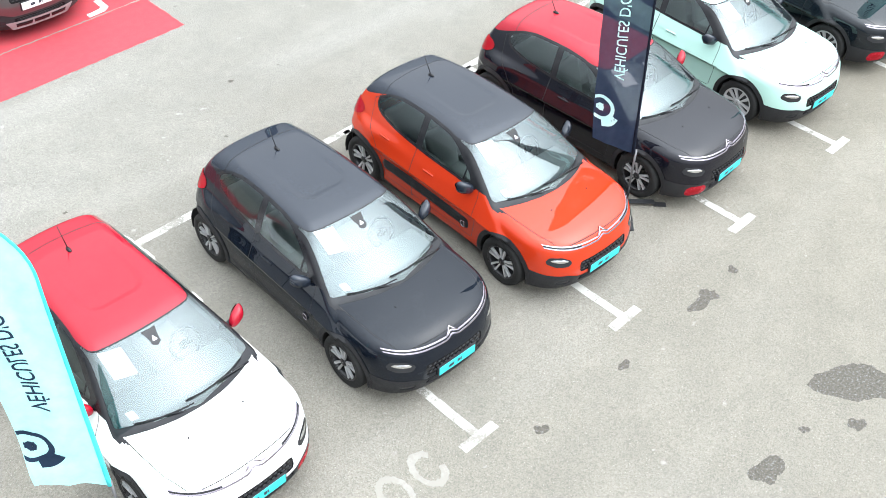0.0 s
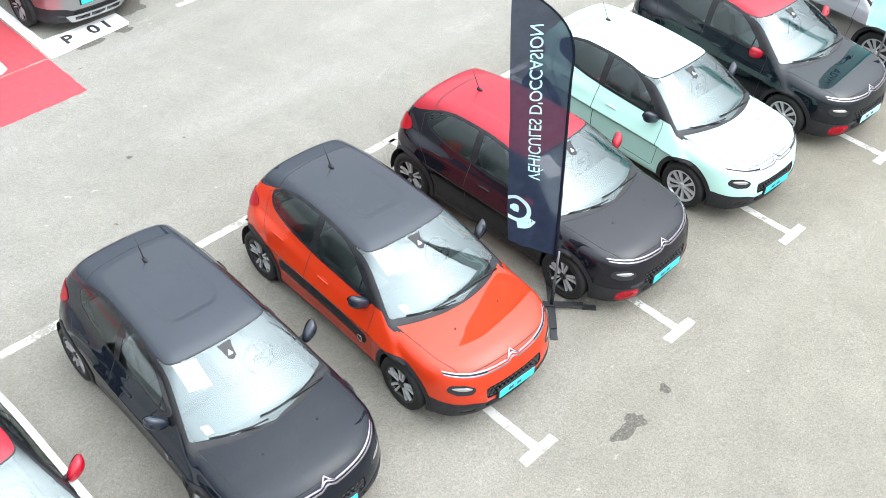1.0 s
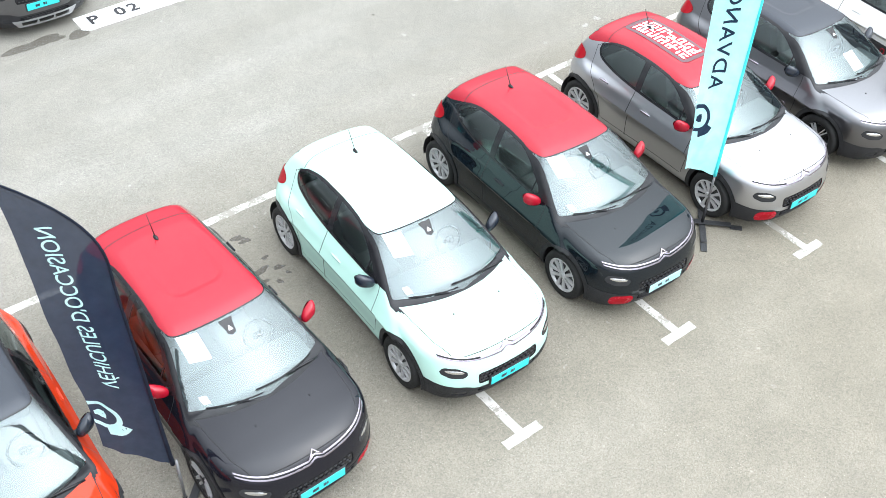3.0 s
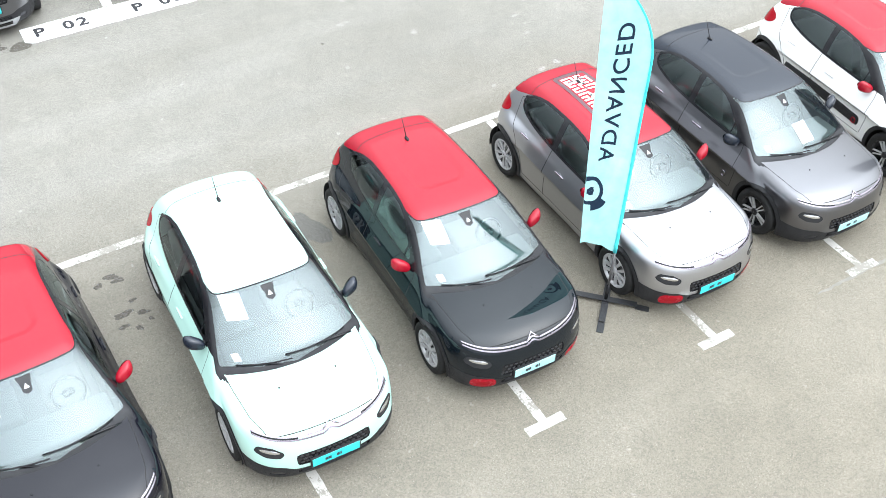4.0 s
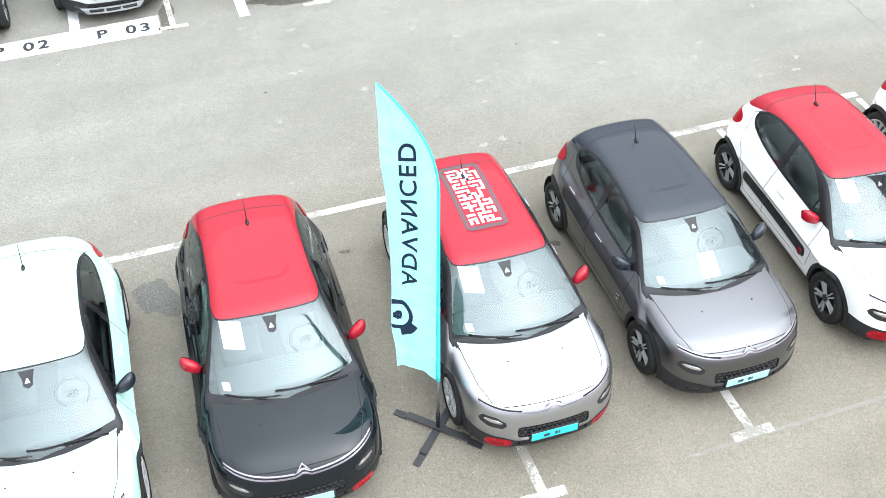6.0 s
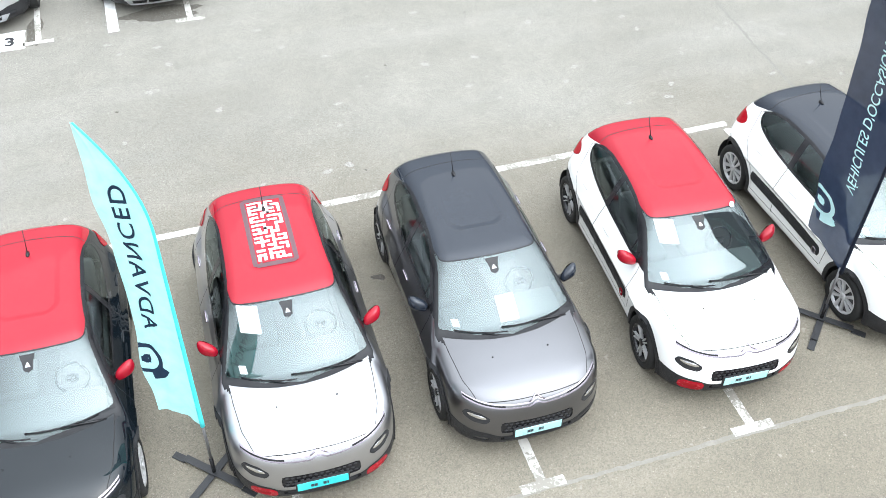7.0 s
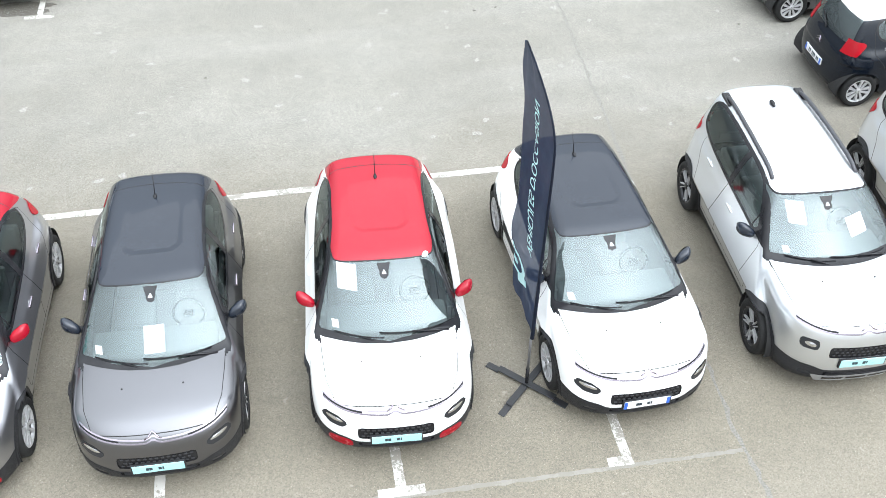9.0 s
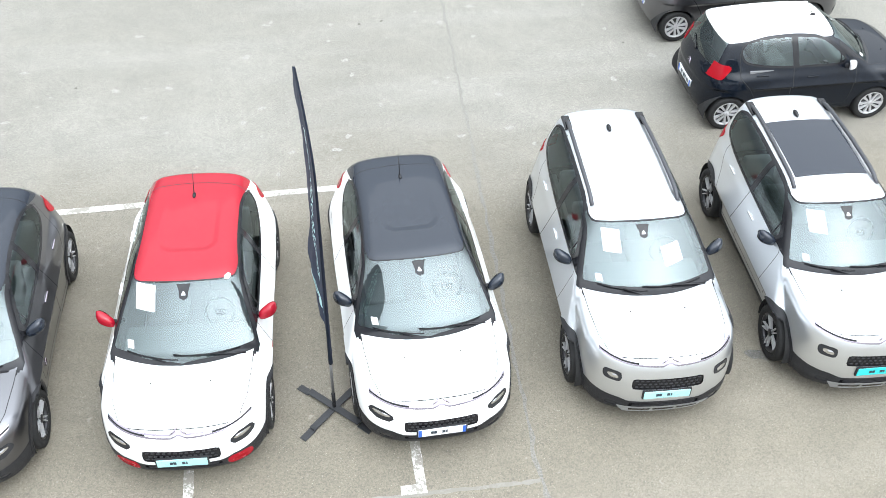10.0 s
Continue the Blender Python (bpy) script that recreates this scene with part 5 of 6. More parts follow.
        for z in (0.335, 0.352, 0.372):
            b = bmesh.new()
            tube(b, [(x, front_y(f, x, z), z) for x in np.linspace(-0.36, 0.36, 11)], 0.005, 5)
            part("intake_bar", b, PLASTIC, root)
    # number plate with unreadable marks
    pz = 0.455 + (0.10 if kind == "suv" else 0)
    if kind == "city":
        pz = 0.42
    py = front_y(f, 0, pz) - 0.014
    b = bmesh.new()
    box(b, (-0.26, py - 0.006, pz - 0.058), (0.26, py + 0.012, pz + 0.058), 0.006)
    plate = part("number_plate", b, TEALPLATE, root)
    b = bmesh.new()
    for x, w in ((-0.105, 0.020), (-0.070, 0.020), (0.020, 0.020), (0.050, 0.010)):
        box(b, (x - w, py - 0.0085, pz - 0.020), (x + w * 0.6, py - 0.005, pz + 0.020))
    tagged(part("plate_lettering", b, INK, plate), kind="stuff")
    b = bmesh.new()
    box(b, (-0.275, py, pz - 0.066), (0.275, py + 0.03, pz + 0.066), 0.006)
    part("plate_holder", b, PLASTIC, root)
    # washer jets
    for sg in (-1, 1):
        b = bmesh.new()
        y = s.ws[0] - 0.22
        bmesh.ops.create_icosphere(b, subdivisions=1, radius=0.012)
        for v in b.verts:
            v.co += Vector((sg * 0.31, y, top_z(f, 0.31, y) + 0.004))
        part("washer_jet", b, GLOSSBLACK, root)
    # rear plate
    L = s.length
    b = bmesh.new()
    rz = 0.62 if kind != "city" else 0.52
    box(b, (-0.26, L - 0.03, rz - 0.055), (0.26, L + 0.012, rz + 0.055), 0.006)
    part("rear_plate", b, WHITEPLATE, root)
    b = bmesh.new()
    for x in (-0.17, -0.13, -0.06, -0.02, 0.02, 0.09, 0.13):
        box(b, (x - 0.013, L + 0.010, rz - 0.032), (x + 0.013, L + 0.0145, rz + 0.032))
    tagged(part("plate_lettering", b, INK, root), kind="stuff")
    for x in (-0.238, 0.238):
        b = bmesh.new()
        box(b, (x - 0.019, L + 0.010, rz - 0.052), (x + 0.019, L + 0.0145, rz + 0.052))
        part("plate_band", b, BLUEPLATE, root)
    if kind == "city":
        def tail_y(x, z):
            ys = np.arange(L + 0.1, L - 0.9, -0.004)
            return float(ys[np.argmax(f(np.stack([np.full(ys.shape, x), ys, np.full(ys.shape, z)], 1)) < 0)])
        for lift in (0.0, 0.035):
            b = bmesh.new()
            tube(b, [(x, tail_y(x, z + lift) + 0.006, z + lift) for x, z in ((-0.065, 0.76), (0.0, 0.80), (0.065, 0.76))], [0.006, 0.010, 0.006], 6)
            part("chevron_badge", b, CHROME, root)
        b = bmesh.new()
        tube(b, [(x, tail_y(x, z) + 0.02, z) for x, z in ((0.0, 0.985), (0.10, 1.04), (0.26, 1.10))], [0.014, 0.010, 0.007], 6)
        part("rear_wiper", b, GLOSSBLACK, root)
    return root, s, f


def painted(root, colours, group, label, at, wheels):
    """Places a copy of a car and gives its panels their paint."""
    car = copy_thing(root, at)
    tagged(car, label, "car", group)
    for o in car.children_recursive:
        key = o.name.split(".")[0]
        m = colours.get(key)
        if m and o.type == "MESH":
            o.material_slots[0].link = "OBJECT"
            o.material_slots[0].material = m
    return car

# ---------------------------------------------------------------- cars in their bays
HATCH, HS, HF = build_car("hatch", "hatchback_car")
SUV, SS, SF = build_car("suv", "crossover_car")
CITY, CS, CF = build_car("city", "city_car")
WHEELS = {}
for style in ("twin", "hubcap", "cross"):
    for k, shp in (("hatch", HS), ("suv", SS), ("city", CS)):
        holder = new("wheel_holder")
        w = wheel_parts(holder, 0, 0, shp.r, 1, style)
        w.parent = None
        bpy.data.objects.remove(holder)
        WHEELS[k, style] = w


def add_wheels(car, kind, shp, fld, style):
    for y in (shp.front, shp.rear):
        x = side_x(fld, y, shp.r + shp.arch + 0.04) - 0.105
        for sg in (-1, 1):
            w = copy_thing(WHEELS[kind, style], pose(sg * x, y, shp.r, 17 * (y > 2) + 40 * (sg > 0), 0, 0 if sg > 0 else 180))
            w.parent = car


def side_bump(car, fld, badge):
    """The padded plastic strip on the doors, with its ring badge."""
    for sg in (-1, 1):
        bm = bmesh.new()
        n, k = 46, 9
        rows = []
        for i in range(n):
            y = 1.44 + 1.60 * i / (n - 1)
            half = 0.088 * min(1.0, math.sqrt(max(0.0, 1 - max(0, (0.06 - min(i, n - 1 - i) * 1.6 / (n - 1)) / 0.06) ** 2))) + 0.002
            mid = 0.495 + 0.05 * (y - 1.44) / 1.6
            row = []
            for j in range(k):
                u = -1 + 2 * j / (k - 1)
                z = mid + half * u
                edge = min(1.0, (1 - abs(u)) * 3, min(i, n - 1 - i) / 1.5)
                pad = 0.010 * max(0, math.cos(math.pi * ((y * 5.2) % 1.0 - 0.5))) ** 0.4 * (abs(u) < 0.75)
                row.append(bm.verts.new((sg * (side_x(fld, y, z) - 0.004 + 0.014 * edge + pad * edge), y, z)))
            rows.append(row)
        for a, b in zip(rows, rows[1:]):
            for j in range(k - 1):
                bm.faces.new((a[j], b[j], b[j + 1], a[j + 1]) if sg < 0 else (a[j], a[j + 1], b[j + 1], b[j]))
        bmesh.ops.recalc_face_normals(bm, faces=bm.faces[:])
        part("door_bump_strip", smooth(bm), PLASTIC, car, "padded black plastic door strip")
        ring_badge(car, fld, sg, 1.53, 0.49, badge, 0.032)


def ring_badge(car, fld, sg, y, z, material, lift=0.012):
    bm = bmesh.new()
    pts = []
    for i in range(25):
        a = 2 * math.pi * i / 24
        c, s_ = math.cos(a), math.sin(a)
        r = 0.036 / (abs(c) ** 4 + abs(s_) ** 4) ** 0.25
        yy, zz = y + r * c * 0.9, z + r * s_ * 1.15
        pts.append((sg * (side_x(fld, yy, zz) + lift), yy, zz))
    tube(bm, pts, 0.0075, 6, caps=False)
    part("ring_badge", bm, material, car)


def paper(car, shp, x, t, turn=0.0, w=0.21, h=0.30):
    ln = math.hypot(shp.ws[2] - shp.ws[0], shp.ws[3] - shp.ws[1])
    part("paper_sheet", ws_sheet(shp, x - w / 2, t - h / 2 / ln, x + w / 2, t + h / 2 / ln, 0.004, turn), PAPER, car, "white paper sheet behind the windscreen")


def roof_graphic(car, fld):
    """A dark rounded panel with pale winding strokes."""
    bm = bmesh.new()
    n, k = 30, 11
    rows = []
    for i in range(n):
        y = 2.16 + 1.20 * i / (n - 1)
        e = min(i, n - 1 - i) * 1.20 / (n - 1)
        half = 0.252 - 0.06 * (1 - math.sqrt(max(0, 1 - max(0, (0.06 - e) / 0.06) ** 2)))
        rows.append([bm.verts.new((half * (-1 + 2 * j / (k - 1)), y, top_z(fld, half * abs(-1 + 2 * j / (k - 1)), y) + 0.006)) for j in range(k)])
    for a, b in zip(rows, rows[1:]):
        for j in range(k - 1):
            bm.faces.new((a[j], a[j + 1], b[j + 1], b[j]))
    sheet = part("roof_graphic", smooth(bm), GLOSSDARK, car, "dark rounded roof panel with pale winding strokes")
    bm = bmesh.new()
    field = [[bm.verts.new((-0.20 + 0.04 * j, 2.225 + 0.053 * i, top_z(fld, abs(-0.20 + 0.04 * j), 2.225 + 0.053 * i) + 0.0078)) for j in range(11)] for i in range(21)]
    for a, b in zip(field, field[1:]):
        for j in range(10):
            bm.faces.new((a[j], a[j + 1], b[j + 1], b[j]))
    part("graphic_field", smooth(bm), P_RED, sheet, "red field under the strokes")
    rng = random.Random(77)
    bm = bmesh.new()

    def bar(x0, y0, x1, y1, w):
        dx, dy = x1 - x0, y1 - y0
        ln = math.hypot(dx, dy)
        px, py = -dy / ln * w, dx / ln * w
        ex, ey = dx / ln * w, dy / ln * w
        q = [(x0 + px - ex, y0 + py - ey), (x0 - px - ex, y0 - py - ey), (x1 - px + ex, y1 - py + ey), (x1 + px + ex, y1 + py + ey)]
        bm.faces.new([bm.verts.new((x, y, top_z(fld, abs(x), y) + 0.0115)) for x, y in q])
    cols, lines_ = 6, 15
    for i in range(cols):
        for j in range(lines_):
            x, y = -0.165 + 0.33 * i / (cols - 1), 2.27 + 0.97 * j / (lines_ - 1)
            if i < cols - 1 and rng.random() < 0.55:
                bar(x, y, x + 0.066, y, 0.0175)
            if j < lines_ - 1 and rng.random() < 0.45:
                bar(x, y, x, y + 0.0693, 0.0175)
    bmesh.ops.recalc_face_normals(bm, faces=bm.faces[:])
    for fc in bm.faces:
        if fc.normal.z < 0:
            fc.normal_flip()
    tagged(part("stroke_pattern", bm, PAPER, sheet, "pale winding strokes"), kind="stuff")


GLOSSDARK = plain("dark_decal", (0.11, 0.05, 0.06), 0.4)


def scheme(body, roof, mirror, fog=PLASTIC, handle=None, arch=None, sill=None):
    c = {k: body for k in ("body", "bonnet", "front_door", "rear_door")}
    c.update(roof=roof, spoiler=roof, mirror_cap=mirror, fog_lamp_surround=REDTRIM if fog is P_RED else fog, door_handle=handle or body, handle_recess=body)
    if fog is P_RED:
        c["fog_lamp"] = REDLAMP
    if arch:
        c["wheel_arch_trim"] = arch
    if sill:
        c["lower_trim"] = sill
    return c


def pale_plate(car, material):
    for o in car.children_recursive:
        if o.name.split(".")[0] == "number_plate":
            o.material_slots[0].link = "OBJECT"
            o.material_slots[0].material = material


def at_points(em, an, nose=0.10):
    d = Vector((an[0] - em[0], an[1] - em[1]))
    d.normalize()
    return pose(em[0] - d.x * nose, em[1] - d.y * nose, 0, 0, 0, -math.degrees(math.atan2(d.x, d.y)))


ROW = "hatchbacks in the display row"
PLACES = {
    1: ((-9.46, 0.89), (-9.46, 3.90)), 2: ((-6.946, 0.806), (-6.841, 3.823)), 3: ((-4.542, 0.711), (-4.436, 3.706)),
    4: ((-1.968, 0.664), (-2.029, 3.685)), 5: ((0.464, 0.666), (0.580, 3.703)), 6: ((2.880, 0.618), (3.007, 3.656)),
    7: ((5.517, 0.586), (5.597, 3.635)), 8: ((7.822, 0.562), (7.879, 3.631)), 9: ((10.263, 0.516), (10.460, 3.602)),
    10: ((12.986, 0.539), (12.920, 3.626)),
}
DRESS = {
    1: (scheme(P_WHITE, P_RED, P_RED, P_RED), "twin", "white small hatchback with red roof and red mirrors"),
    2: (scheme(P_BLACK, P_BLACKROOF, P_BLACKROOF), "twin", "all black small hatchback with dark alloy wheels"),
    3: (scheme(P_ORANGE, P_BLACKROOF, P_BLACKROOF), "twin", "bright orange small hatchback with glossy black roof"),
    4: (scheme(P_PLUM, P_RED, P_RED, P_RED), "twin", "black small hatchback with red roof, beside a navy flag"),
    5: (scheme(P_MINT, P_MINT, P_BLACKROOF), "hubcap", "pale mint green small hatchback with black mirrors"),
    6: (scheme(P_TEALBLACK, P_RED, P_RED, P_RED), "hubcap", "black small hatchback with red roof and silver hubcaps"),
    7: (scheme(P_STEEL, P_RED, P_RED, P_RED, CHROME), "hubcap", "silver grey small hatchback with patterned red roof"),
    8: (scheme(P_DARKGREY, P_BLACKROOF, P_BLACKROOF, PLASTIC, CHROME), "cross", "dark grey metallic small hatchback with black roof"),
    9: (scheme(P_WHITE, P_RED, P_RED, P_RED), "cross", "white small hatchback with red roof and black door strips"),
    10: (scheme(P_WHITE, P_BLACKROOF, P_BLACKROOF), "hubcap", "white small hatchback with black roof, beside a navy flag"),
}
for k, (em, an) in PLACES.items():
    colours, wheel_style, label = DRESS[k]
    car = painted(HATCH, colours, ROW, label, at_points(em, an), wheel_style)
    add_wheels(car, "hatch", HS, HF, wheel_style)
    if k in (3, 9, 10):
        side_bump(car, HF, P_RED if k == 9 else CHROME)
    elif k in (2, 8):
        for sg in (-1, 1):
            ring_badge(car, HF, sg, 1.53, 0.49, CHROME)
    if k == 8:
        paper(car, HS, 0.02, 0.34, 0.0)
    elif k != 10:
        paper(car, HS, -0.41, 0.75 if k != 1 else 0.73, 0.0)
    if k == 7:
        roof_graphic(car, HF)
    if k == 9:
        bm = bmesh.new()
        bm.faces.new([bm.verts.new(ws_point(HS, 0.47 + 0.035 * math.cos(a), 0.93 + 0.037 * math.sin(a), 0.004)) for a in [2 * math.pi * i / 20 for i in range(20)]])
        part("round_sticker", bm, WHITEPLATE, car, "white round sticker")
    if k in (6, 8, 9):
        pale_plate(car, PALEPLATE)
    if k == 10:
        for o in car.children_recursive:
            key = o.name.split(".")[0]
            if key == "number_plate":
                o.material_slots[0].link = "OBJECT"
                o.material_slots[0].material = WHITEPLATE
                pz, py = 0.455, front_y(HF, 0, 0.455) - 0.014
                for x in (-0.24, 0.24):
                    bm = bmesh.new()
                    box(bm, (x - 0.018, py - 0.008, pz - 0.054), (x + 0.018, py - 0.004, pz + 0.054))
                    part("plate_band", bm, BLUEPLATE, o)

XROW = "crossovers parked past the flags"
XC = scheme(P_SILVER, P_SILVER, P_BLACKROOF, PLASTIC)
x11 = painted(SUV, XC, XROW, "silver white crossover with dark roof rails", at_points((15.502, 0.612), (15.645, 3.935)), "cross")
x12 = painted(SUV, XC, XROW, "silver white crossover with glass panorama roof", at_points((17.99, 0.60), (18.15, 3.95)), "cross")
for c in (x11, x12):
    add_wheels(c, "suv", SS, SF, "cross")
    paper(c, SS, -0.38, 0.70, 0.0, 0.20, 0.28)
pale_plate(x11, PALEPLATE)
paper(x11, SS, 0.30, 0.50, 0.15, 0.22, 0.24)
bm = bmesh.new()
rows = []
for i in range(16):
    y = 2.18 + 1.10 * i / 15
    rows.append([bm.verts.new((-0.45 + 0.9 * j / 10, y, top_z(SF, abs(-0.45 + 0.9 * j / 10), y) + 0.006)) for j in range(11)])
for a, b in zip(rows, rows[1:]):
    for j in range(10):
        bm.faces.new((a[j], a[j + 1], b[j + 1], b[j]))
part("panorama_roof", smooth(bm), P_BLACKROOF, x12, "dark glass panorama roof")

# far row, noses towards the driving lane
FAR = "cars in the far row"
far_cars = (
    (-6.55, 10.22, P_DARKGREY, P_BLACKROOF, "dark grey crossover standing on the red zone", 1.06),
    (-3.66, 10.48, P_STEEL, P_STEEL, "grey crossover standing behind the first bay number", 1.0),
    (-0.62, 10.72, P_DARKGREY, P_BLACKROOF, "dark grey crossover in a numbered bay", 1.0),
    (2.05, 11.02, P_SILVER, P_SILVER, "pale silver crossover in a numbered bay", 1.0),
    (4.95, 10.92, P_STEEL, P_BLACKROOF, "grey crossover in an older bay", 1.0),
)
for x, y, body, roof_c, label, size in far_cars:
    c = painted(SUV, scheme(body, roof_c, P_BLACKROOF), FAR, label, pose(x, y, 0, 0, 0, -1.0) , "cross")
    c.scale = (size, size, size)
    if size > 1:
        pale_plate(c, WHITEPLATE)
    add_wheels(c, "suv", SS, SF, "cross")

# two city cars parked across, tails towards the lane
for x, y, body, roof_c, mir, label in (
        (17.78, 6.62, P_BLACK, P_WHITE, P_WHITE, "black city car with white roof and mirrors"),
        (17.82, 9.17, P_DARKGREY, P_DARKGREY, P_DARKGREY, "dark grey city car parked beside the black one")):
    c = painted(CITY, scheme(body, roof_c, mir, PLASTIC, body, body, body), "city cars", label, pose(x + CS.length - 0.02, y, 0, 0, 0, 90), "hubcap")
    add_wheels(c, "city", CS, CF, "hubcap")
for proto in (HATCH, SUV, CITY, *WHEELS.values()):
    for o in (*proto.children_recursive, proto):
        bpy.data.objects.remove(o)

# ---------------------------------------------------------------- feather flags
LOW = 0.84


def feather_flag(x, y, angle, base_cloth, hem, ink, words, label, seed, waves, curl, lean, tip, tail, top, sag):
    """lean: the pole's offset at 3.5 m; tip and tail: how far the head and the lower corner reach from the pole's foot."""
    root = thing("feather_flag", label, "flag", "advertising flags")
    root.matrix_basis = pose(x, y, 0, 0, 0, angle)
    rng = random.Random(seed)
    ph = [rng.uniform(0, 6.28) for _ in range(4)]

    def pole_offset(h):
        """How far the pole has bent over at height h."""
        t = max(0.0, (h - 3.45) / (top - 3.45))
        return lean * min(1.0, h / 3.2) + (tip - lean) * (0.25 * t**1.5 + 0.75 * t**2.6)

    def cloth_at(u, h, lift=0.0):
        """u from the pole (0) to the free edge (1), h the height."""
        f = (h - LOW) / (top - LOW)
        o0, o1 = pole_offset(h), tail + (tip - tail) * f
        o = o0 + (o1 - o0) * u
        w = u * (1 - 0.6 * f)
        d = waves * w * math.sin(2.6 * h + 2.0 * u + ph[0]) + waves * 0.4 * w * math.sin(6.1 * h - 3 * u + ph[1]) + 0.008 * math.sin(13 * u + 2.2 * h + ph[2]) * (1 - 0.6 * f)
        d += 0.006 * math.sin(9 * h + 25 * u + ph[3]) * u
        d += curl * u * u * (1 - f) ** 1.5
        o -= 0.3 * abs(curl) * u * u * (1 - f) ** 2
        return Vector((o, d + lift, h + sag * u * (1 - f) ** 2))

    bm = bmesh.new()
    nh, nu = 90, 16
    rows = []
    for i in range(nh):
        h = LOW + (top - 0.004 - LOW) * i / (nh - 1)
        rows.append([bm.verts.new(cloth_at(j / (nu - 1), h)) for j in range(nu)])
    for a, b in zip(rows, rows[1:]):
        for j in range(nu - 1):
            bm.faces.new((a[j], a[j + 1], b[j + 1], b[j]))
    sail = part("sail", smooth(bm), base_cloth, root)
    # hem sleeve round the pole
    bm = bmesh.new()
    tube(bm, [(pole_offset(h), 0, h) for h in np.linspace(LOW, top - 0.01, 40)], [0.024 - 0.015 * i / 39 for i in range(40)], 8)
    part("pole_sleeve", bm, hem, root)
    bm = bmesh.new()
    tube(bm, [(0, 0, 0.04), (0, 0, 0.30)], 0.022, 10)
    part("pole_socket", bm, GLOSSBLACK, root)
    bm = bmesh.new()
    tube(bm, [(0, 0, 0.30), (0, 0, 0.62), (0, 0, 0.9)], [0.016, 0.016, 0.014], 10)
    part("pole", bm, POLE, root)
    # print, laid on both sides of the cloth
    cu = bpy.data.curves.new("print", "FONT")
    cu.body, cu.size, cu.offset = words, 1.0, 0.008
    if words == "ADVANCED":
        cu.shear, cu.space_character, cu.offset = 0.15, 1.15, 0.012
    tmp = new("print_source", cu)
    dg = bpy.context.evaluated_depsgraph_get()
    me = bpy.data.meshes.new_from_object(tmp.evaluated_get(dg))
    bpy.data.objects.remove(tmp)
    src = bmesh.new()
    src.from_mesh(me)
    bpy.data.meshes.remove(me)
    bmesh.ops.triangulate(src, faces=src.faces[:])
    for _ in range(2):
        bmesh.ops.subdivide_edges(src, edges=[e for e in src.edges if e.calc_length() > 0.25], cuts=1)
        bmesh.ops.triangulate(src, faces=src.faces[:])
    width = max(v.co.x for v in src.verts)
    h0, h1 = (1.90 - 0.4 * (4.3 - top), top - 0.44) if words != "ADVANCED" else (2.12, 3.88)
    tall = 0.19 if words != "ADVANCED" else 0.23
    mid = 0.47
    coords = [(h0 + (h1 - h0) * v.co.x / width, mid - (v.co.y - 0.35) * tall / 0.63) for v in src.verts]
    for sg in (-1, 1):
        bm = bmesh.new()
        vs = []
        for h, u in coords:
            o0, o1 = pole_offset(h), tail + (tip - tail) * (h - LOW) / (top - LOW)
            slant = 0.02 + 0.15 * (h - h0) / (h1 - h0) if words != "ADVANCED" else 0.0
            uu = min(max((lean * 0.6 + slant + u * 0.62 - o0) / (o1 - o0), 0.02), 0.98)
            vs.append(bm.verts.new(cloth_at(uu, h, sg * 0.004)))
        for fc in src.faces:
            try:
                bm.faces.new([vs[v.index] for v in fc.verts])
            except ValueError:
                pass
        part("lettering", bm, ink, sail, "printed words " + words)
        # round emblem: a ring with a small car shape
        bm = bmesh.new()
        c0, hh = 0.86, 1.40 if words != "ADVANCED" else 1.70

        def put_ring(r0, r1, a0, a1, k=28):
            inner, outer = [], []
            for i in range(k + 1):
                a = a0 + (a1 - a0) * i / k
                for r, bag in ((r0, inner), (r1, outer)):
                    uu = c0 + r * math.cos(a) / 0.655
                    bag.append(bm.verts.new(cloth_at(min(uu, 0.99), hh + r * math.sin(a), sg * 0.004)))
            for i in range(k):
                bm.faces.new((inner[i], inner[i + 1], outer[i + 1], outer[i]))
        put_ring(0.15, 0.205, 0.4, 5.6)
        put_ring(0.02, 0.055, 0, 2 * math.pi, 12)
        for dx, dh, wd, ht in ((0.0, 0.0, 0.12, 0.035), (0.0, 0.04, 0.07, 0.035), (-0.04, -0.03, 0.03, 0.03), (0.04, -0.03, 0.03, 0.03)):
            q = [(dx - wd / 2, dh - ht / 2), (dx + wd / 2, dh - ht / 2), (dx + wd / 2, dh + ht / 2), (dx - wd / 2, dh + ht / 2)]
            bm.faces.new([bm.verts.new(cloth_at(min(c0 + b / 0.655, 0.99), hh + a, sg * 0.005)) for a, b in q])
        put_ring(0.20, 0.30, 3.6, 4.6, 10)
        part("emblem", bm, ink, sail, "round printed emblem")
    src.free()
    # steel cross foot
    for k in range(4):
        bm = bmesh.new()
        for z0, x0, x1, tilt in ((0.028, 0.0, 0.38, 0), (0.020, 0.37, 0.54, 4)):
            box(bm, (x0, -0.042, -0.006), (x1, 0.042, 0.006), 0.003, pose(0, 0, z0 + 0.006 + (0.018 if k % 2 else 0) * (x0 == 0), 0, tilt * 0.5, 45 - angle + 90 * k))
        foot = part("foot", bm, STEEL_FOOT, root)
    return root


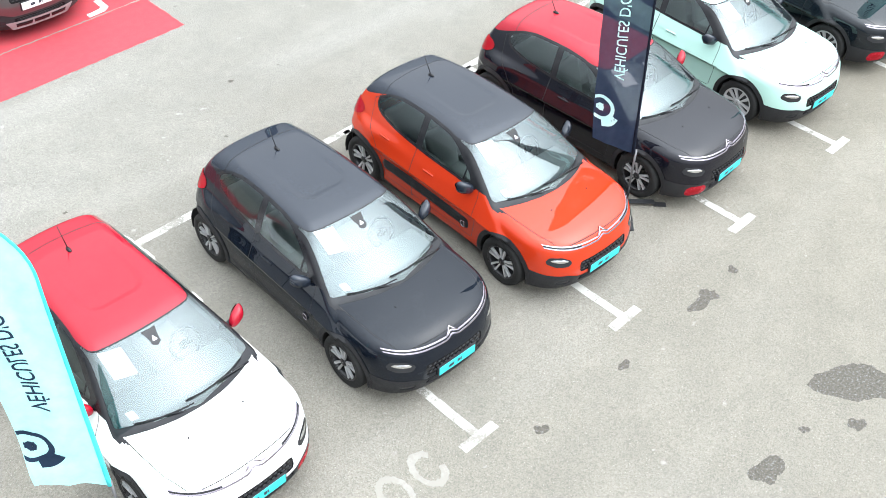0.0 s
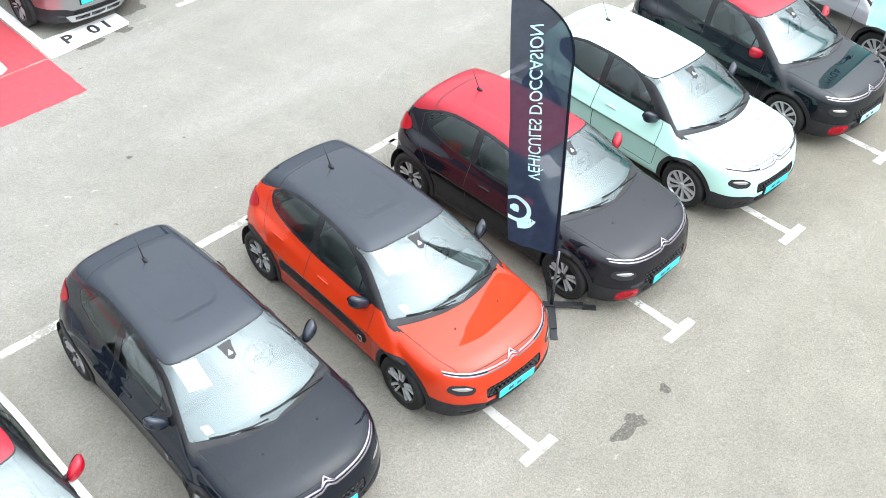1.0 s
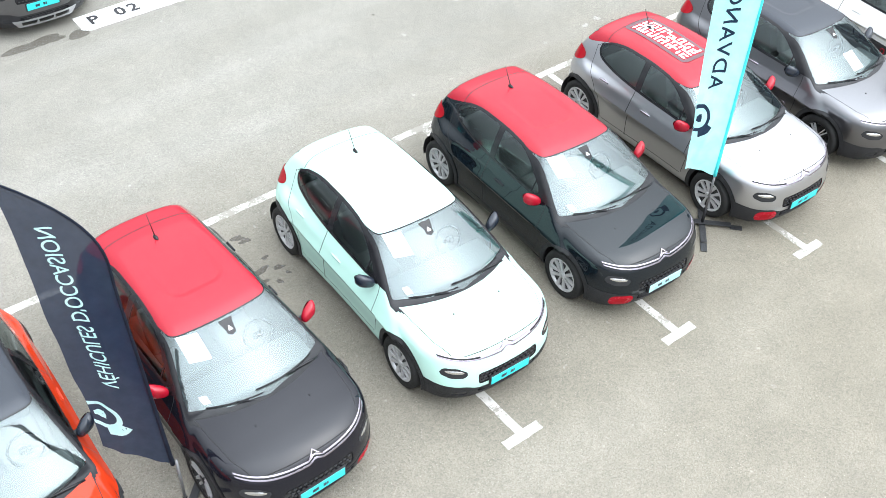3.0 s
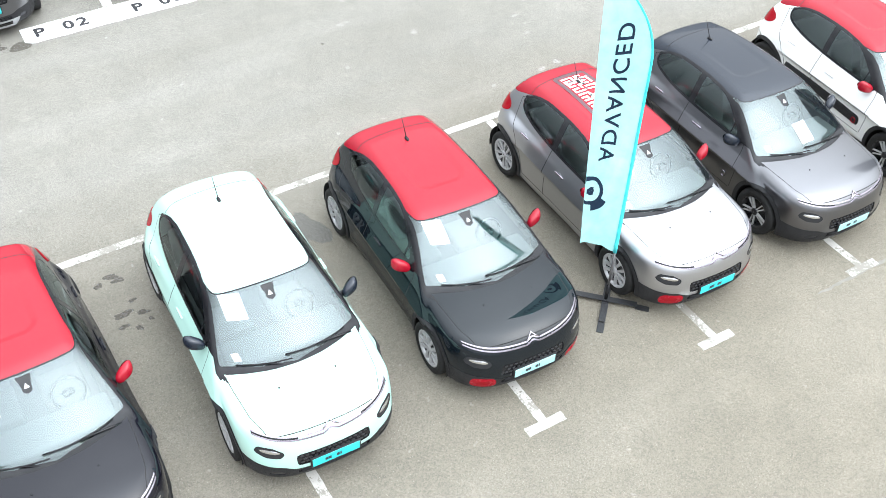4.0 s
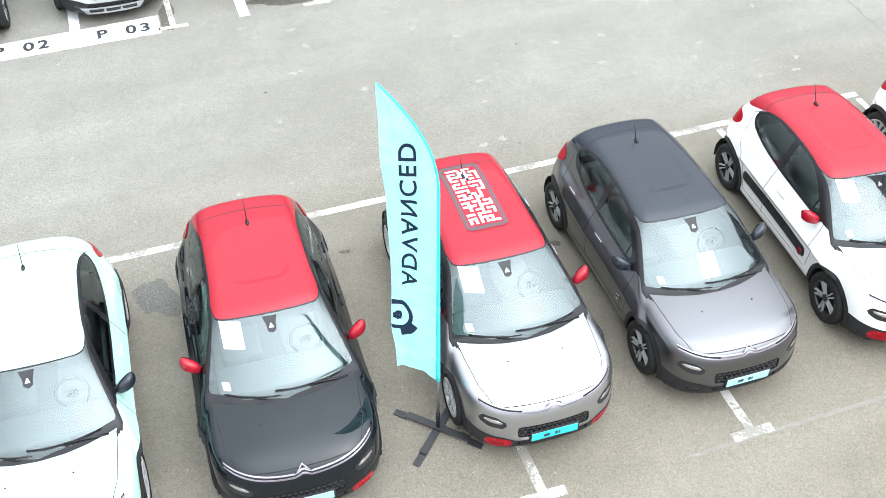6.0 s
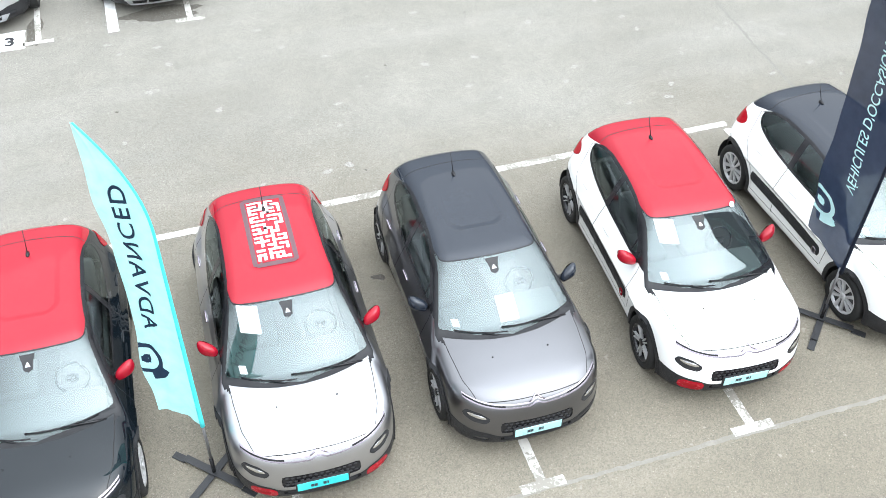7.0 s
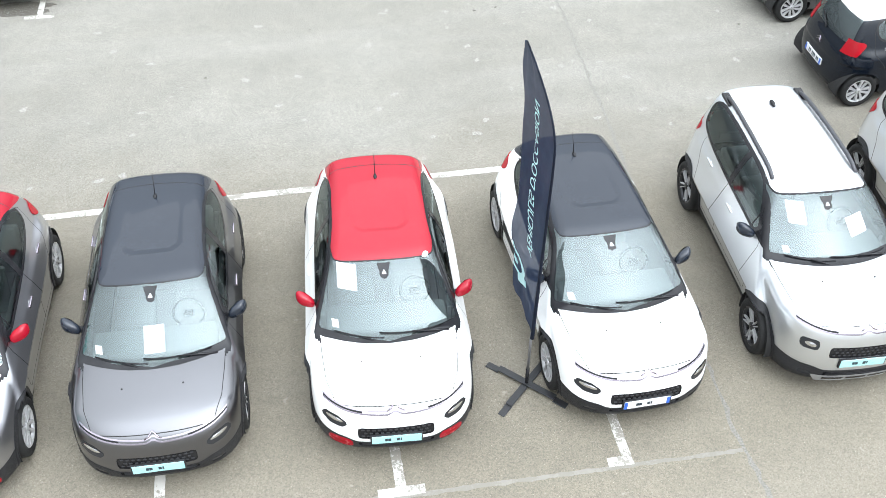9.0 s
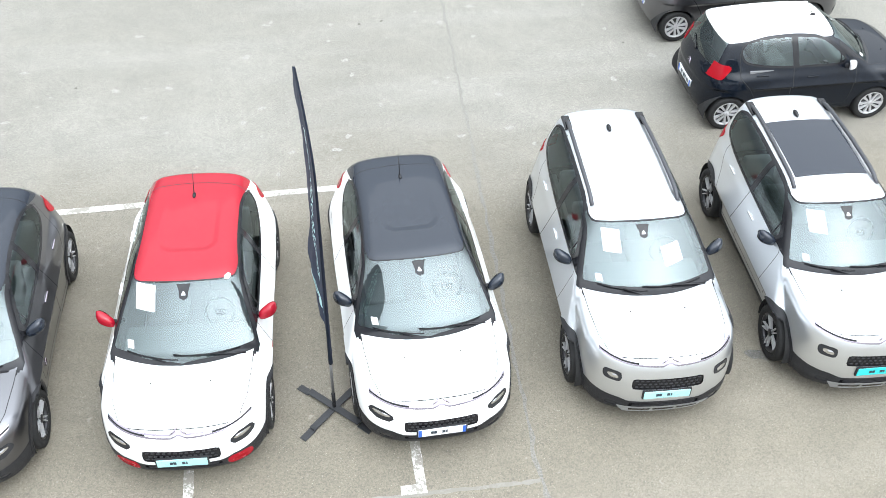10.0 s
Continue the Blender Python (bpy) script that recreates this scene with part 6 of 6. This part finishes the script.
WORDS = "V\u00c9HICULES D'OCCASION"
feather_flag(-10.52, 1.56, 146, AQUA, HEMTEAL, NAVYINK, WORDS, "aqua feather flag with navy print on a steel cross foot", 5, 0.05, 0.02, 0.05, 0.70, 0.60, 4.32, 0.25)
feather_flag(-3.075, 1.34, 145, NAVY, HEMNAVY, AQUAINK, WORDS, "navy feather flag with aqua print on a steel cross foot", 6, 0.03, 0.0, 0.14, 0.82, 0.62, 4.30, 0.33)
feather_flag(4.475, 1.22, 138, AQUA, HEMTEAL, NAVYINK, "ADVANCED", "aqua feather flag with navy print on a steel cross foot", 7, 0.04, 0.10, 0.0, 0.57, 0.45, 4.43, 0.16)
feather_flag(11.87, 1.235, 96, NAVY, HEMNAVY, AQUAINK, WORDS, "navy feather flag with aqua print on a steel cross foot", 8, 0.04, 0.02, -0.12, 0.78, 0.64, 4.12, 0.2)
feather_flag(-2.02, 11.28, 120, NAVY, HEMNAVY, AQUAINK, WORDS, "navy feather flag standing in the far row", 9, 0.04, 0.0, 0.05, 0.65, 0.6, 4.3, 0.2)
